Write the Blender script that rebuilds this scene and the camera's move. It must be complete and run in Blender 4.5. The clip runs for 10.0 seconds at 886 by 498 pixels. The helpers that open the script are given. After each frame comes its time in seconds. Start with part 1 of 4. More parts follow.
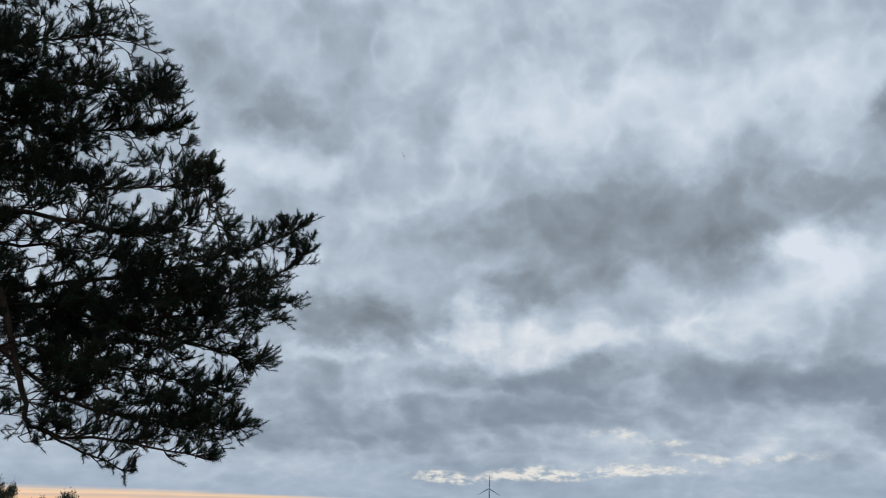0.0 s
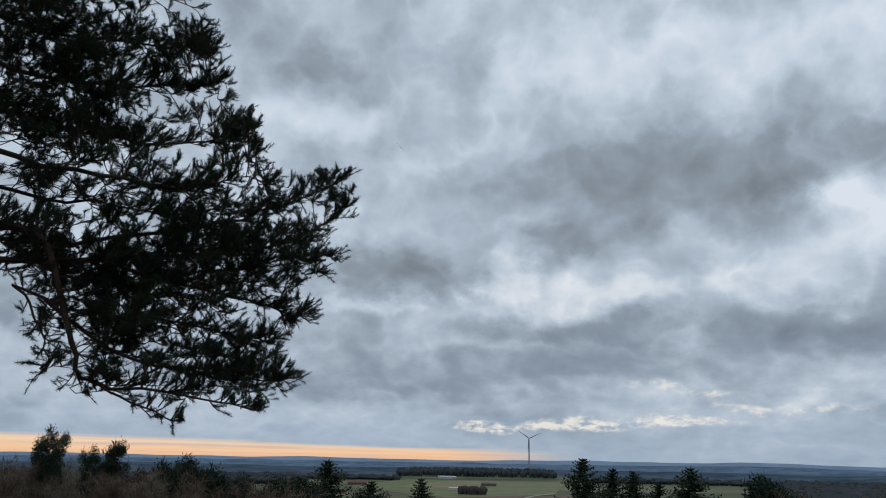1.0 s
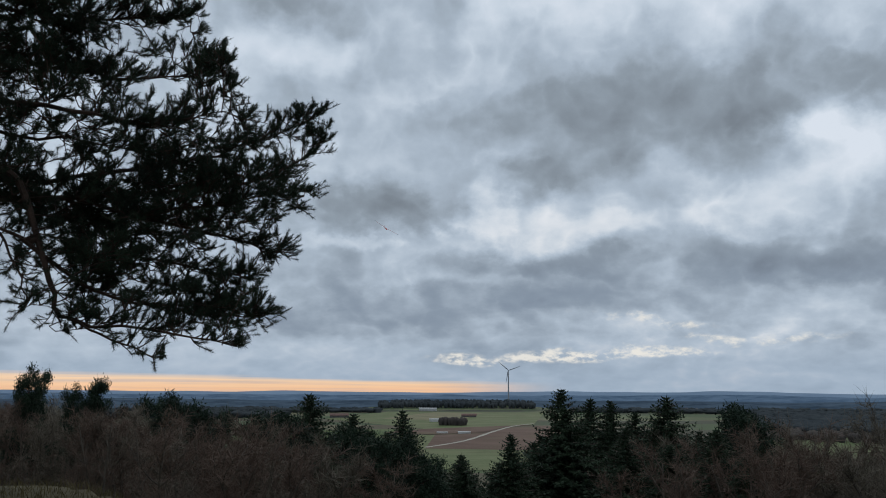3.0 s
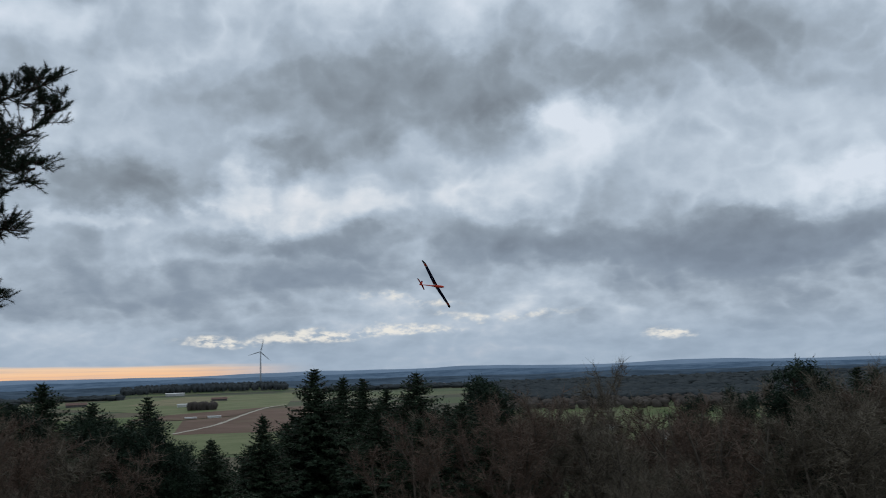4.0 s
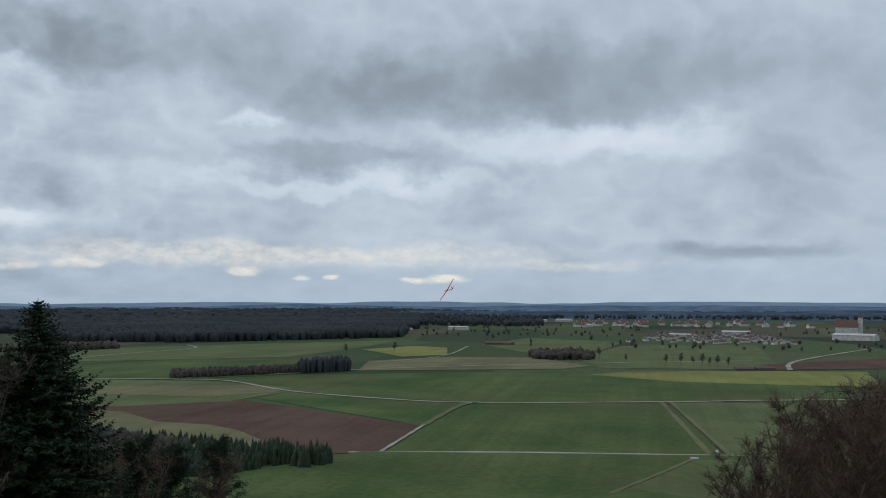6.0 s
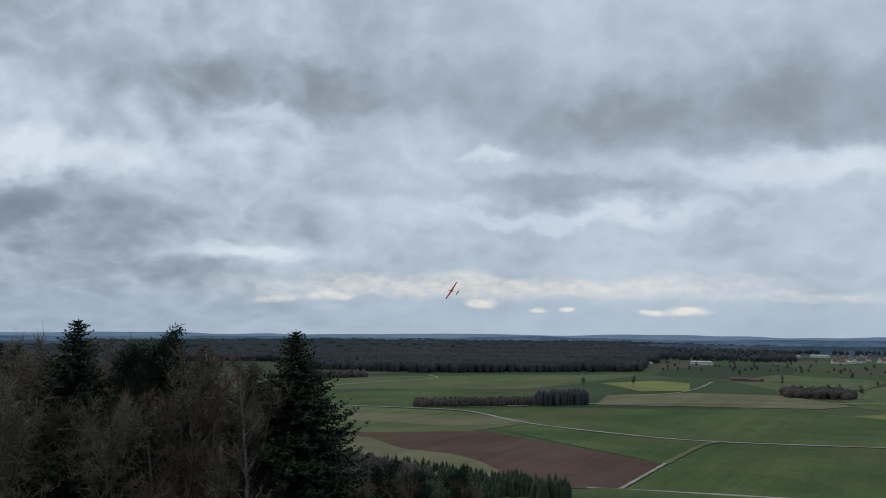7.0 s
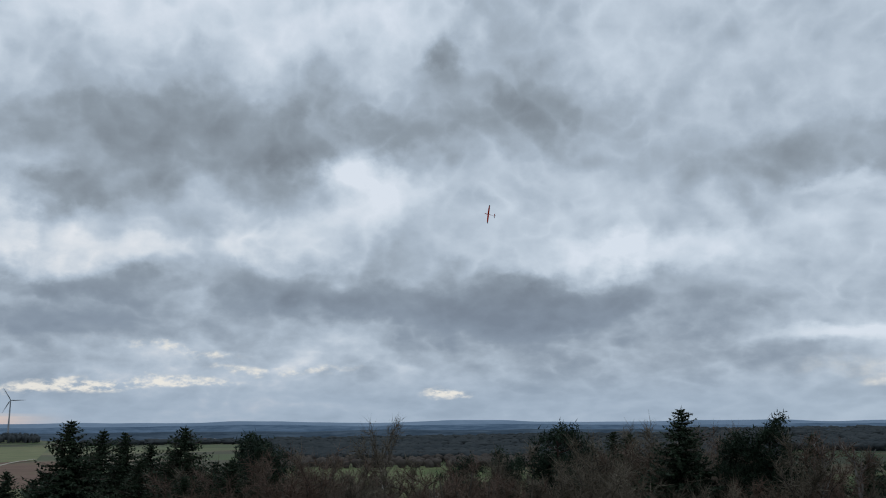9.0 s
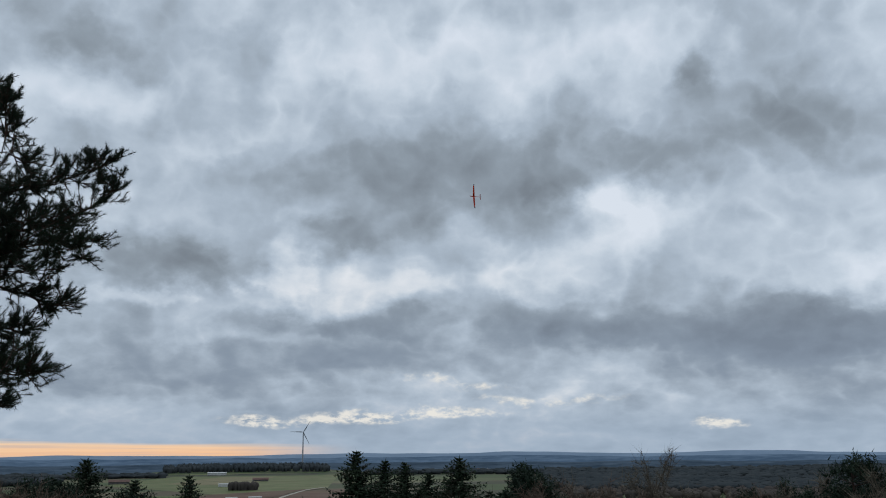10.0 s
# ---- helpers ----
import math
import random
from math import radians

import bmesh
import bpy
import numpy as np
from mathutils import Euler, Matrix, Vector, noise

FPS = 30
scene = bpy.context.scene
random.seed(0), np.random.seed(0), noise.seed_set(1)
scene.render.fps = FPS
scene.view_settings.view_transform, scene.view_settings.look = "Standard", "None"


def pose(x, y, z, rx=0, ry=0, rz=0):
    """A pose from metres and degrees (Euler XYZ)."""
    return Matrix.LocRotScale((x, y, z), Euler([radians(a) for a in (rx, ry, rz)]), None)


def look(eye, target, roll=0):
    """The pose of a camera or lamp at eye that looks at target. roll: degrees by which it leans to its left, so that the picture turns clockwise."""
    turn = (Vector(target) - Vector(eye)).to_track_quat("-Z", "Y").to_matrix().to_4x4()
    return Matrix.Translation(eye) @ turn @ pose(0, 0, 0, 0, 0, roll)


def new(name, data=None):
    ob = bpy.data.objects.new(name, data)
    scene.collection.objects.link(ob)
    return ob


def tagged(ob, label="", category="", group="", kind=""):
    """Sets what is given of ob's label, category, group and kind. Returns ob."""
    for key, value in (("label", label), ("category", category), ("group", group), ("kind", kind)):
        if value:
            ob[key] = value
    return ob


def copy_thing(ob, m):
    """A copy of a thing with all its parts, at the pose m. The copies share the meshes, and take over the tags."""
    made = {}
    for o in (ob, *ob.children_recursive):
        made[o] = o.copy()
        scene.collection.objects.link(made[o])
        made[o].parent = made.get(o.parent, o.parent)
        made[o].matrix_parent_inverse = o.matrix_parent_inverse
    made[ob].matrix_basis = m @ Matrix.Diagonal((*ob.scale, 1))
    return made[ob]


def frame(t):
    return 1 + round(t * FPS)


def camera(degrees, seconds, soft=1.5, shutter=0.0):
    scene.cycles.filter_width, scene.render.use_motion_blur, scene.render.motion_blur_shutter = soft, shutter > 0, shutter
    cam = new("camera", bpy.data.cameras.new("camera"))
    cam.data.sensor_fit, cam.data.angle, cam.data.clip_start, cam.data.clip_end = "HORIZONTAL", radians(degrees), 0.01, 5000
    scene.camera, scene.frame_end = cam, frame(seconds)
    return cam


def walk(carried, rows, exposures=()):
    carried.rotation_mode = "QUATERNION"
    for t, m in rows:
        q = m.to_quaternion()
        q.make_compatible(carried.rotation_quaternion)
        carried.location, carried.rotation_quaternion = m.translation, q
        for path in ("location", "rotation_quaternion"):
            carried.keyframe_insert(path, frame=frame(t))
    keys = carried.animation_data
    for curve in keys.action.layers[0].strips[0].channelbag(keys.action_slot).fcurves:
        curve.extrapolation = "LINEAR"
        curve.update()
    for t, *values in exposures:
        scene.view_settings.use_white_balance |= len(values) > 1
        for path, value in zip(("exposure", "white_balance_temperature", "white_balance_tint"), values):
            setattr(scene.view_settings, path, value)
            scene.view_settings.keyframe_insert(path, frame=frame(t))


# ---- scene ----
EYE = 55.0   # height of the eye over the plain, metres

# the camera stands on the hilltop and turns: seconds, azimuth to the right of the wind turbine, pitch, roll
TURNS = [
    (0.0, -3.09, 16.24, 0.85),
    (0.5, -4.73, 14.75, 1.16),
    (1.0, -5.60, 13.14, 0.98),
    (1.5, -5.58, 11.79, 1.12),
    (2.0, -5.07, 10.90, 0.76),
    (3.3, -3.28, 8.60, -0.21),
    (3.5, -1.77, 8.41, -0.58),
    (3.8, 4.02, 7.89, -1.08),
    (4.0, 11.70, 7.47, -1.76),
    (4.2, 22.96, 6.43, -2.66),
    (4.5, 44.68, 4.25, -2.74),
    (4.7, 59.21, 2.83, -2.43),
    (5.0, 74.48, 1.96, -1.54),
    (5.2, 79.31, 2.14, -1.04),
    (5.6, 81.20, 2.75, -0.50),
    (6.3, 73.20, 3.94, 0.41),
    (6.5, 70.78, 4.27, 0.43),
    (7.0, 62.49, 5.33, 0.42),
    (7.5, 53.13, 6.61, 0.40),
    (8.0, 44.56, 7.71, 0.16),
    (8.5, 35.40, 8.89, 0.09),
    (9.0, 25.64, 10.84, -0.33),
    (9.5, 17.04, 12.21, -0.56),
    (10.0, 8.81, 12.80, -0.37),
]
cam = camera(52.9, 10.0, soft=1.0, shutter=0.05)
walk(cam, [(t, pose(0, 0, EYE, 90 + p, 0, -a) @ pose(0, 0, 0, 0, 0, r)) for t, a, p, r in TURNS])

# ------------------------------------------------------------------ sky and light
SUN_AZ, SUN_EL = 4.0, 9.0

# cloud masses: azimuth, elevation, half width, half height (degrees), strength
DARK_CLOUDS = [
    (8.2, 17.3, 9.5, 2.9, .47), (2.6, 14.0, 2.8, 1.3, .34), (18.6, 18.9, 5.2, 2.6, .34), (-9.0, 11.4, 5.2, 1.6, .42),
    (-15.5, 24.5, 5.0, 2.3, .26), (-4.2, 24.6, 3.4, 2.2, .16), (2.2, 8.0, 7.0, .9, .3), (17.6, 7.8, 6.2, 1.3, .3),
    (-2.6, 5.5, 12.0, 1.2, .3), (26.5, 22.7, 1.6, 1.4, .4), (31.0, 19.0, 8.0, 2.4, .34), (30.5, 7.0, 10.5, 2.4, .5),
    (53.0, 15.4, 14.0, 2.2, .29), (86.0, 14.0, 15.0, 2.6, .29), (71.5, 13.4, 6.0, 1.6, .18), (72.1, 9.3, 7.4, .8, .22), (96.5, 3.0, 6.0, .55, .3), (-10.5, 4.0, 7.5, 1.1, .28),
]
BRIGHT_CLOUDS = [
    (2.4, 25.2, 3.8, 2.2, .3), (13.0, 24.4, 6.5, 2.2, .3), (-14.5, 21.0, 4.3, 2.0, .25), (-1.6, 11.0, 2.0, 1.5, .36),
    (5.0, 10.6, 6.5, 1.2, .3), (-11.1, 9.0, 4.0, .6, .25), (15.4, 11.4, 5.5, 1.6, .3), (20.8, 15.4, 2.6, 1.6, .36),
    (-6.9, 18.7, 2.3, 1.3, .2), (24.0, 25.6, 5.2, 2.2, .25), (22.0, 13.3, 3.2, 2.0, .3), (34.9, 9.9, 5.0, 1.4, .36),
    (49.6, 4.9, 3.6, .6, .5), (41.9, 10.6, 5.6, 1.4, .36), (65.6, 11.6, 1.7, .5, .3), (70.3, 7.4, 11.0, .6, .3), (87.0, 10.0, 9.0, 1.4, .42), (49.9, 13.3, 3.0, .7, .3),
]
# low gaps in which lit cloud shows: the same numbers
CREAM_GAPS = [
    (2.9, 2.1, 3.4, .36, .95), (-3.0, 1.9, 2.4, .34, .85), (9.0, 2.3, 4.5, .36, .75), (9.3, 4.3, 4.2, .5, .5), (15.0, 3.2, 5.0, .45, .5), (25.9, 1.7, 1.6, .4, .8),
    (66.7, 2.9, 20.0, .9, .72), (77.6, 1.5, 1.6, .28, 1.0), (75.4, 1.4, .7, .2, .9), (64.9, 1.75, 1.1, .34, .8), (68.5, 1.4, .6, .2, .9), (70.4, 1.4, .5, .2, 1.0),
    (55.3, 2.1, 1.6, .34, .6), (51.6, 2.1, 1.5, .34, .5), (87.0, 2.2, 7.0, .35, .4),
]


def linear(r, g, b):
    """Linear colour from 0 to 255 display values."""
    return tuple(((v / 255 + .055) / 1.055) ** 2.4 if v > 10 else v / 3295 for v in (r, g, b)) + (1,)


class Graph:
    """A short way to write a node tree."""

    def __init__(self, tree, fresh=True):
        self.tree = tree
        if fresh:
            tree.nodes.clear()

    def add(self, kind, **values):
        n = self.tree.nodes.new(kind)
        for k, v in values.items():
            setattr(n, k, v)
        return n

    def put(self, socket, v):
        if hasattr(v, "is_output"):
            self.tree.links.new(v, socket)
        elif v is not None:
            socket.default_value = v

    def math(self, op, a, b=None, c=None):
        n = self.add("ShaderNodeMath", operation=op)
        for s, v in zip(n.inputs, (a, b, c)):
            self.put(s, v)
        return n.outputs[0]

    def noise(self, where, scale, detail=4, rough=.55, lac=2.0, warp=0.0):
        n = self.add("ShaderNodeTexNoise")
        for k, v in (("Vector", where), ("Scale", scale), ("Detail", detail), ("Roughness", rough), ("Lacunarity", lac), ("Distortion", warp)):
            self.put(n.inputs[k], v)
        return n.outputs["Fac"]

    def ramp(self, fac, *stops):
        n = self.add("ShaderNodeValToRGB")
        e = n.color_ramp.elements
        while len(e) < len(stops):
            e.new(.5)
        for x, (p, c) in zip(e, stops):
            x.position, x.color = p, c if len(c) == 4 else (*c, 1)
        self.put(n.inputs[0], fac)
        return n.outputs[0]

    def mix(self, fac, a, b, kind="MIX"):
        n = self.add("ShaderNodeMix", data_type="RGBA", blend_type=kind)
        for s, v in ((n.inputs[0], fac), (n.inputs[6], a), (n.inputs[7], b)):
            self.put(s, v)
        return n.outputs[2]

    def smooth(self, v, a, b, lo=0.0, hi=1.0):
        n = self.add("ShaderNodeMapRange", interpolation_type="SMOOTHSTEP")
        for s, x in zip(n.inputs, (v, a, b, lo, hi)):
            self.put(s, x)
        return n.outputs[0]

    def xyz(self, x, y, z):
        n = self.add("ShaderNodeCombineXYZ")
        for s, v in zip(n.inputs, (x, y, z)):
            self.put(s, v)
        return n.outputs[0]


def sky():
    w = bpy.data.worlds.new("overcast_sky")
    scene.world = w
    w.use_nodes = True
    g = Graph(w.node_tree)
    way = g.add("ShaderNodeTexCoord").outputs["Generated"]
    sep = g.add("ShaderNodeSeparateXYZ")
    g.put(sep.inputs[0], way)
    x, y, z = sep.outputs
    az = g.math("DEGREES", g.math("ARCTAN2", x, y))
    el = g.math("DEGREES", g.math("ARCSINE", z))
    # the cloud deck lies flat: its forms draw together towards the horizon
    elp = g.math("MAXIMUM", el, 0.0)
    flat = g.math("MULTIPLY_ADD", elp, .85, g.math("MULTIPLY", g.math("LOGARITHM", g.math("MULTIPLY_ADD", elp, .3, 1.0), math.e), 6.5))

    def layer(size, seed, detail, rough, x=az, y=flat):
        return g.noise(g.xyz(g.math("DIVIDE", x, size), g.math("DIVIDE", y, size), seed), 1.0, detail, rough)

    big, fine = layer(13.0, 1.0, 3, .5), layer(2.2, 3.0, 6, .56)
    bend, bend2 = layer(6.0, 9.0, 8, .56), layer(6.0, 17.0, 8, .56)
    # curled places, for the heaps
    cx = g.math("MULTIPLY_ADD", g.math("SUBTRACT", bend, .5), 5.0, az)
    cy = g.math("MULTIPLY_ADD", g.math("SUBTRACT", bend2, .5), 4.0, flat)

    def heap(up):
        """Rounded heaps with thin places between them, at three sizes."""
        total, y = 0.0, g.math("ADD", cy, up)
        for size, w in ((6.5, .5), (3.1, .3), (1.5, .2)):
            n = layer(size, 4.0 + size, 0, .5, cx, y)
            total = g.math("MULTIPLY_ADD", g.math("ABSOLUTE", g.math("SUBTRACT", n, .5)), 4 * w, total)
        return total

    heaps, above = heap(0.0), heap(.8)
    # bend the masses' outlines
    low = g.smooth(el, .5, 9.0, .16, 1.0)
    wa = g.math("ADD", az, g.math("MULTIPLY", g.math("SUBTRACT", bend, .5), g.math("MULTIPLY", low, 11.0)))
    we = g.math("ADD", el, g.math("MULTIPLY", g.math("SUBTRACT", bend2, .5), g.math("MULTIPLY", low, 7.0)))
    # towards the open plain the deck is smoother
    calm = g.smooth(az, 44.0, 70.0, 1.0, .45)

    def masses(rows):
        total = 0.0
        for a, e, ha, he, s in rows:
            u = g.math("MULTIPLY", g.math("SUBTRACT", wa, a), 1 / ha)
            v = g.math("MULTIPLY", g.math("SUBTRACT", we, e), 1 / he)
            q = g.math("MULTIPLY_ADD", u, u, g.math("MULTIPLY", v, v))
            total = g.math("MULTIPLY_ADD", g.math("POWER", .4, g.math("POWER", q, 1.5)), s, total)
        return total

    dark, bright, cream = masses(DARK_CLOUDS), masses(BRIGHT_CLOUDS), masses(CREAM_GAPS)
    # thick cloud is dark below; the heaps' upper edges catch the light
    v = g.math("MULTIPLY_ADD", g.math("SUBTRACT", .5, big), .5, .65)
    v = g.math("MULTIPLY_ADD", g.math("SUBTRACT", .36, heaps), g.math("MULTIPLY", calm, .36), v)
    v = g.math("MULTIPLY_ADD", g.math("SUBTRACT", heaps, above), g.math("MULTIPLY", calm, .34), v)
    v = g.math("MULTIPLY_ADD", g.math("SUBTRACT", fine, .5), g.math("MULTIPLY", calm, g.smooth(el, 12.0, 3.0, .34, .5)), v)
    # the low deck before the evening light is thicker
    v = g.math("SUBTRACT", v, g.math("MULTIPLY", g.smooth(el, 13.5, 8.0, 0.0, .07), g.smooth(az, 62.0, 44.0)))
    v = g.math("SUBTRACT", g.math("ADD", v, g.math("MULTIPLY", bright, .8)), g.math("MULTIPLY", dark, .95))
    cloud = g.ramp(v, (.0, linear(116, 125, 135)), (.3, linear(142, 154, 166)), (.55, linear(168, 182, 197)), (.8, linear(196, 209, 223)), (1.0, linear(216, 226, 239)))
    # low shaded cloud is bluer
    cloud = g.mix(g.math("MULTIPLY", g.smooth(el, 12.0, 5.0, 0, .42), g.smooth(v, .6, .2)), cloud, linear(128, 145, 168))
    # clear sky behind the deck shows in its thin places
    clear = g.add("ShaderNodeTexSky", sky_type="NISHITA", sun_disc=False, sun_elevation=radians(SUN_EL), sun_rotation=radians(SUN_AZ), air_density=1.2, dust_density=1.0)
    blue = g.mix(1.0, clear.outputs[0], (.07, .07, .07, 1), "MULTIPLY")
    cloud = g.mix(g.math("MULTIPLY", g.smooth(v, .6, 1.0), .06), cloud, blue)
    # an overcast sky is brighter overhead than low down
    high = g.smooth(el, 30.0, 75.0, 1.0, 2.1)
    cloud = g.mix(1.0, cloud, g.xyz(high, high, high), "MULTIPLY")
    # haze low over the land, then the lit gaps and the evening strip
    cloud = g.mix(g.smooth(el, 4.0, .4, 0.0, .62), cloud, g.mix(g.smooth(az, 38.0, 56.0), linear(152, 170, 190), linear(168, 185, 202)))
    lit = g.math("MULTIPLY", cream, g.math("MULTIPLY_ADD", g.math("SUBTRACT", layer(1.1, 21.0, 6, .6), .5), g.smooth(az, 30.0, 45.0, 6.0, 1.5), .9))
    cloud = g.mix(g.smooth(lit, .15, 1.1, 0, .85), cloud, linear(238, 234, 225))
    streak = g.noise(g.xyz(g.math("MULTIPLY", az, .05), g.math("MULTIPLY", el, 2.6), 5.0), 1.4, 5, .62)
    edge = g.math("MULTIPLY_ADD", g.math("SUBTRACT", streak, .5), .7, el)
    strip = g.math("MULTIPLY", g.smooth(g.math("MULTIPLY_ADD", az, .016, edge), .58, .22), g.smooth(az, 4.0, -6.0))
    strip = g.math("MULTIPLY", strip, g.smooth(az, -60.0, -38.0))
    glow = g.ramp(g.math("MULTIPLY_ADD", g.math("SUBTRACT", streak, .5), 1.0, g.math("MULTIPLY", el, .8)), (.0, linear(246, 194, 148)), (.5, linear(250, 212, 170)), (1.0, linear(222, 200, 190)))
    cloud = g.mix(g.math("MULTIPLY", strip, g.smooth(streak, .3, .55, .55, .92)), cloud, glow)
    back = g.add("ShaderNodeBackground")
    g.put(back.inputs[0], cloud)
    back.inputs[1].default_value = 1.0
    g.put(g.add("ShaderNodeOutputWorld").inputs[0], back.outputs[0])


sky()
sun = new("sun", bpy.data.lights.new("sun", "SUN"))
sun.data.energy, sun.data.angle, sun.data.color = .8, radians(25), (1.0, .93, .85)
sun.matrix_world = look((math.sin(radians(SUN_AZ)) * 100, math.cos(radians(SUN_AZ)) * 100, 100 * math.tan(radians(SUN_EL)) + EYE), (0, 0, EYE))
scene.view_settings.exposure = 0.0


# ------------------------------------------------------------------ materials
def paint(name, dark, light, scale=1.0, rough=.85, metal=0.0, bump=0.0, fine=None, piece=0.0, gloss=.3):
    """A surface that varies between two colours at two scales, metres; piece: how much each island differs."""
    m = bpy.data.materials.new(name)
    m.use_nodes = True
    g = Graph(m.node_tree)
    where = g.add("ShaderNodeTexCoord").outputs["Object"]
    n1 = g.noise(where, 1 / scale, 5, .6)
    n2 = g.noise(where, 1 / (fine or scale * .09), 4, .6)
    f = g.math("ADD", g.math("MULTIPLY", n1, .65), g.math("MULTIPLY", n2, .35))
    f = g.smooth(f, .34, .66)
    c = g.mix(f, (*dark, 1), (*light, 1))
    if piece:
        r = g.add("ShaderNodeNewGeometry").outputs["Random Per Island"]
        o = g.add("ShaderNodeObjectInfo").outputs["Random"]
        k = g.math("ADD", g.math("MULTIPLY", r, piece), g.math("MULTIPLY", o, piece * .6))
        c = g.mix(k, c, (*[min(1, v * 2.1) for v in light], 1))
    b = g.add("ShaderNodeBsdfPrincipled")
    g.put(b.inputs["Base Color"], c)
    b.inputs["Roughness"].default_value, b.inputs["Metallic"].default_value = rough, metal
    b.inputs["Specular IOR Level"].default_value = gloss
    if bump:
        q = g.add("ShaderNodeBump")
        q.inputs["Strength"].default_value, q.inputs["Distance"].default_value = .6, bump
        g.put(q.inputs["Height"], n2)
        g.put(b.inputs["Normal"], q.outputs[0])
    g.put(g.add("ShaderNodeOutputMaterial").inputs[0], b.outputs[0])
    return m


def patchwork():
    """The plain's grass, crops, fallow and scrub in uneven plots."""
    m = bpy.data.materials.new("plain_of_meadows_and_plots")
    m.use_nodes = True
    g = Graph(m.node_tree)
    where = g.add("ShaderNodeTexCoord").outputs["Object"]
    n = g.noise(where, 1 / 300, 4, .5)
    m1 = g.add("ShaderNodeMapping")
    m1.inputs["Rotation"].default_value, m1.inputs["Scale"].default_value = (0, 0, .5), (1 / 330, 1 / 150, 1)
    g.put(m1.inputs[0], where)
    cell = g.add("ShaderNodeTexVoronoi")
    cell.inputs["Scale"].default_value = 1.0
    g.put(cell.inputs["Vector"], m1.outputs[0])
    pick = g.add("ShaderNodeSeparateColor")
    g.put(pick.inputs[0], cell.outputs["Color"])
    c = g.ramp(pick.outputs[0], (.0, (.030, .034, .028)), (.22, (.05, .085, .032)), (.42, (.085, .115, .045)), (.58, (.036, .040, .030)), (.72, (.10, .075, .05)), (.86, (.15, .145, .075)), (.97, (.045, .085, .03)))
    f = g.noise(where, 1 / 6, 5, .65)
    c = g.mix(g.smooth(n, .3, .7, 0, .35), c, (.06, .08, .038, 1))
    c = g.mix(g.smooth(f, .35, .7, .15, .6), c, (.028, .036, .022, 1))
    b = g.add("ShaderNodeBsdfPrincipled")
    g.put(b.inputs["Base Color"], c)
    b.inputs["Roughness"].default_value, b.inputs["Specular IOR Level"].default_value = .95, .05
    g.put(g.add("ShaderNodeOutputMaterial").inputs[0], b.outputs[0])
    return m


GRASS = patchwork()
HILL = paint("leaf_litter_and_turf", (.035, .03, .018), (.085, .07, .035), 6, .95, bump=.05, fine=.3, gloss=.05)
NEEDLE = paint("pine_needles", (.009, .016, .011), (.024, .038, .022), .8, .7, piece=.06, gloss=.08)
SPRUCE = paint("spruce_needles", (.011, .021, .012), (.028, .042, .021), 1.5, .7, piece=.10, gloss=.15)
BARK = paint("grey_bark", (.05, .042, .034), (.11, .09, .07), .5, .9, bump=.01, gloss=.1)
PINE_BARK = paint("pine_bark", (.022, .016, .013), (.055, .036, .027), .4, .9, bump=.01, gloss=.1)
TWIG = paint("bare_twigs", (.068, .058, .044), (.138, .115, .086), 2.0, .9, piece=.16, gloss=.05)
RED_TWIG = paint("russet_twigs", (.068, .046, .036), (.130, .090, .068), 2.0, .9, piece=.10, gloss=.05)
BIRCH = paint("birch_bark", (.11, .10, .09), (.24, .22, .20), .4, .8, gloss=.1)
# conifer colour is greyed and blued to stand in for haze over far woods
FOREST = paint("haze_tinted_conifer_wood", (.036, .042, .045), (.056, .061, .062), 160, .95, fine=60, gloss=0)
BROWN_WOOD = paint("distant_bare_wood", (.052, .045, .041), (.085, .072, .062), 60, .95, fine=12, piece=.03, gloss=0)
DRY_GRASS = paint("dry_hill_grass", (.055, .048, .022), (.115, .09, .045), 1.5, .9, piece=.1, gloss=.05)
ROAD = paint("pale_gravel", (.21, .195, .155), (.34, .315, .26), 25, .95, fine=.8, gloss=.1)
PLASTER = paint("house_plaster", (.36, .35, .33), (.58, .57, .54), 4, .9, fine=.5, gloss=.1)
TILE = paint("clay_roof_tiles", (.10, .068, .058), (.17, .10, .082), 3, .9, fine=.3, gloss=.1)
SLATE = paint("dark_roof_tiles", (.07, .065, .065), (.14, .125, .12), 3, .9, fine=.3, gloss=.1)
STEEL = paint("white_turbine_steel", (.20, .21, .22), (.28, .29, .30), 12, .5, fine=2, gloss=.3)
# distance haze is mixed into these ridge colours, bluer and paler further off
HAZE_NEAR = paint("haze_tinted_wooded_ridge", (.034, .050, .068), (.080, .106, .134), 130, 1.0, fine=30, gloss=0)
HAZE_MID = paint("haze_tinted_middle_hills", (.066, .100, .142), (.122, .168, .224), 160, 1.0, fine=40, gloss=0)
HAZE_FAR = paint("haze_tinted_far_hills", (.145, .195, .255), (.195, .25, .315), 700, 1.0, fine=120, gloss=0)


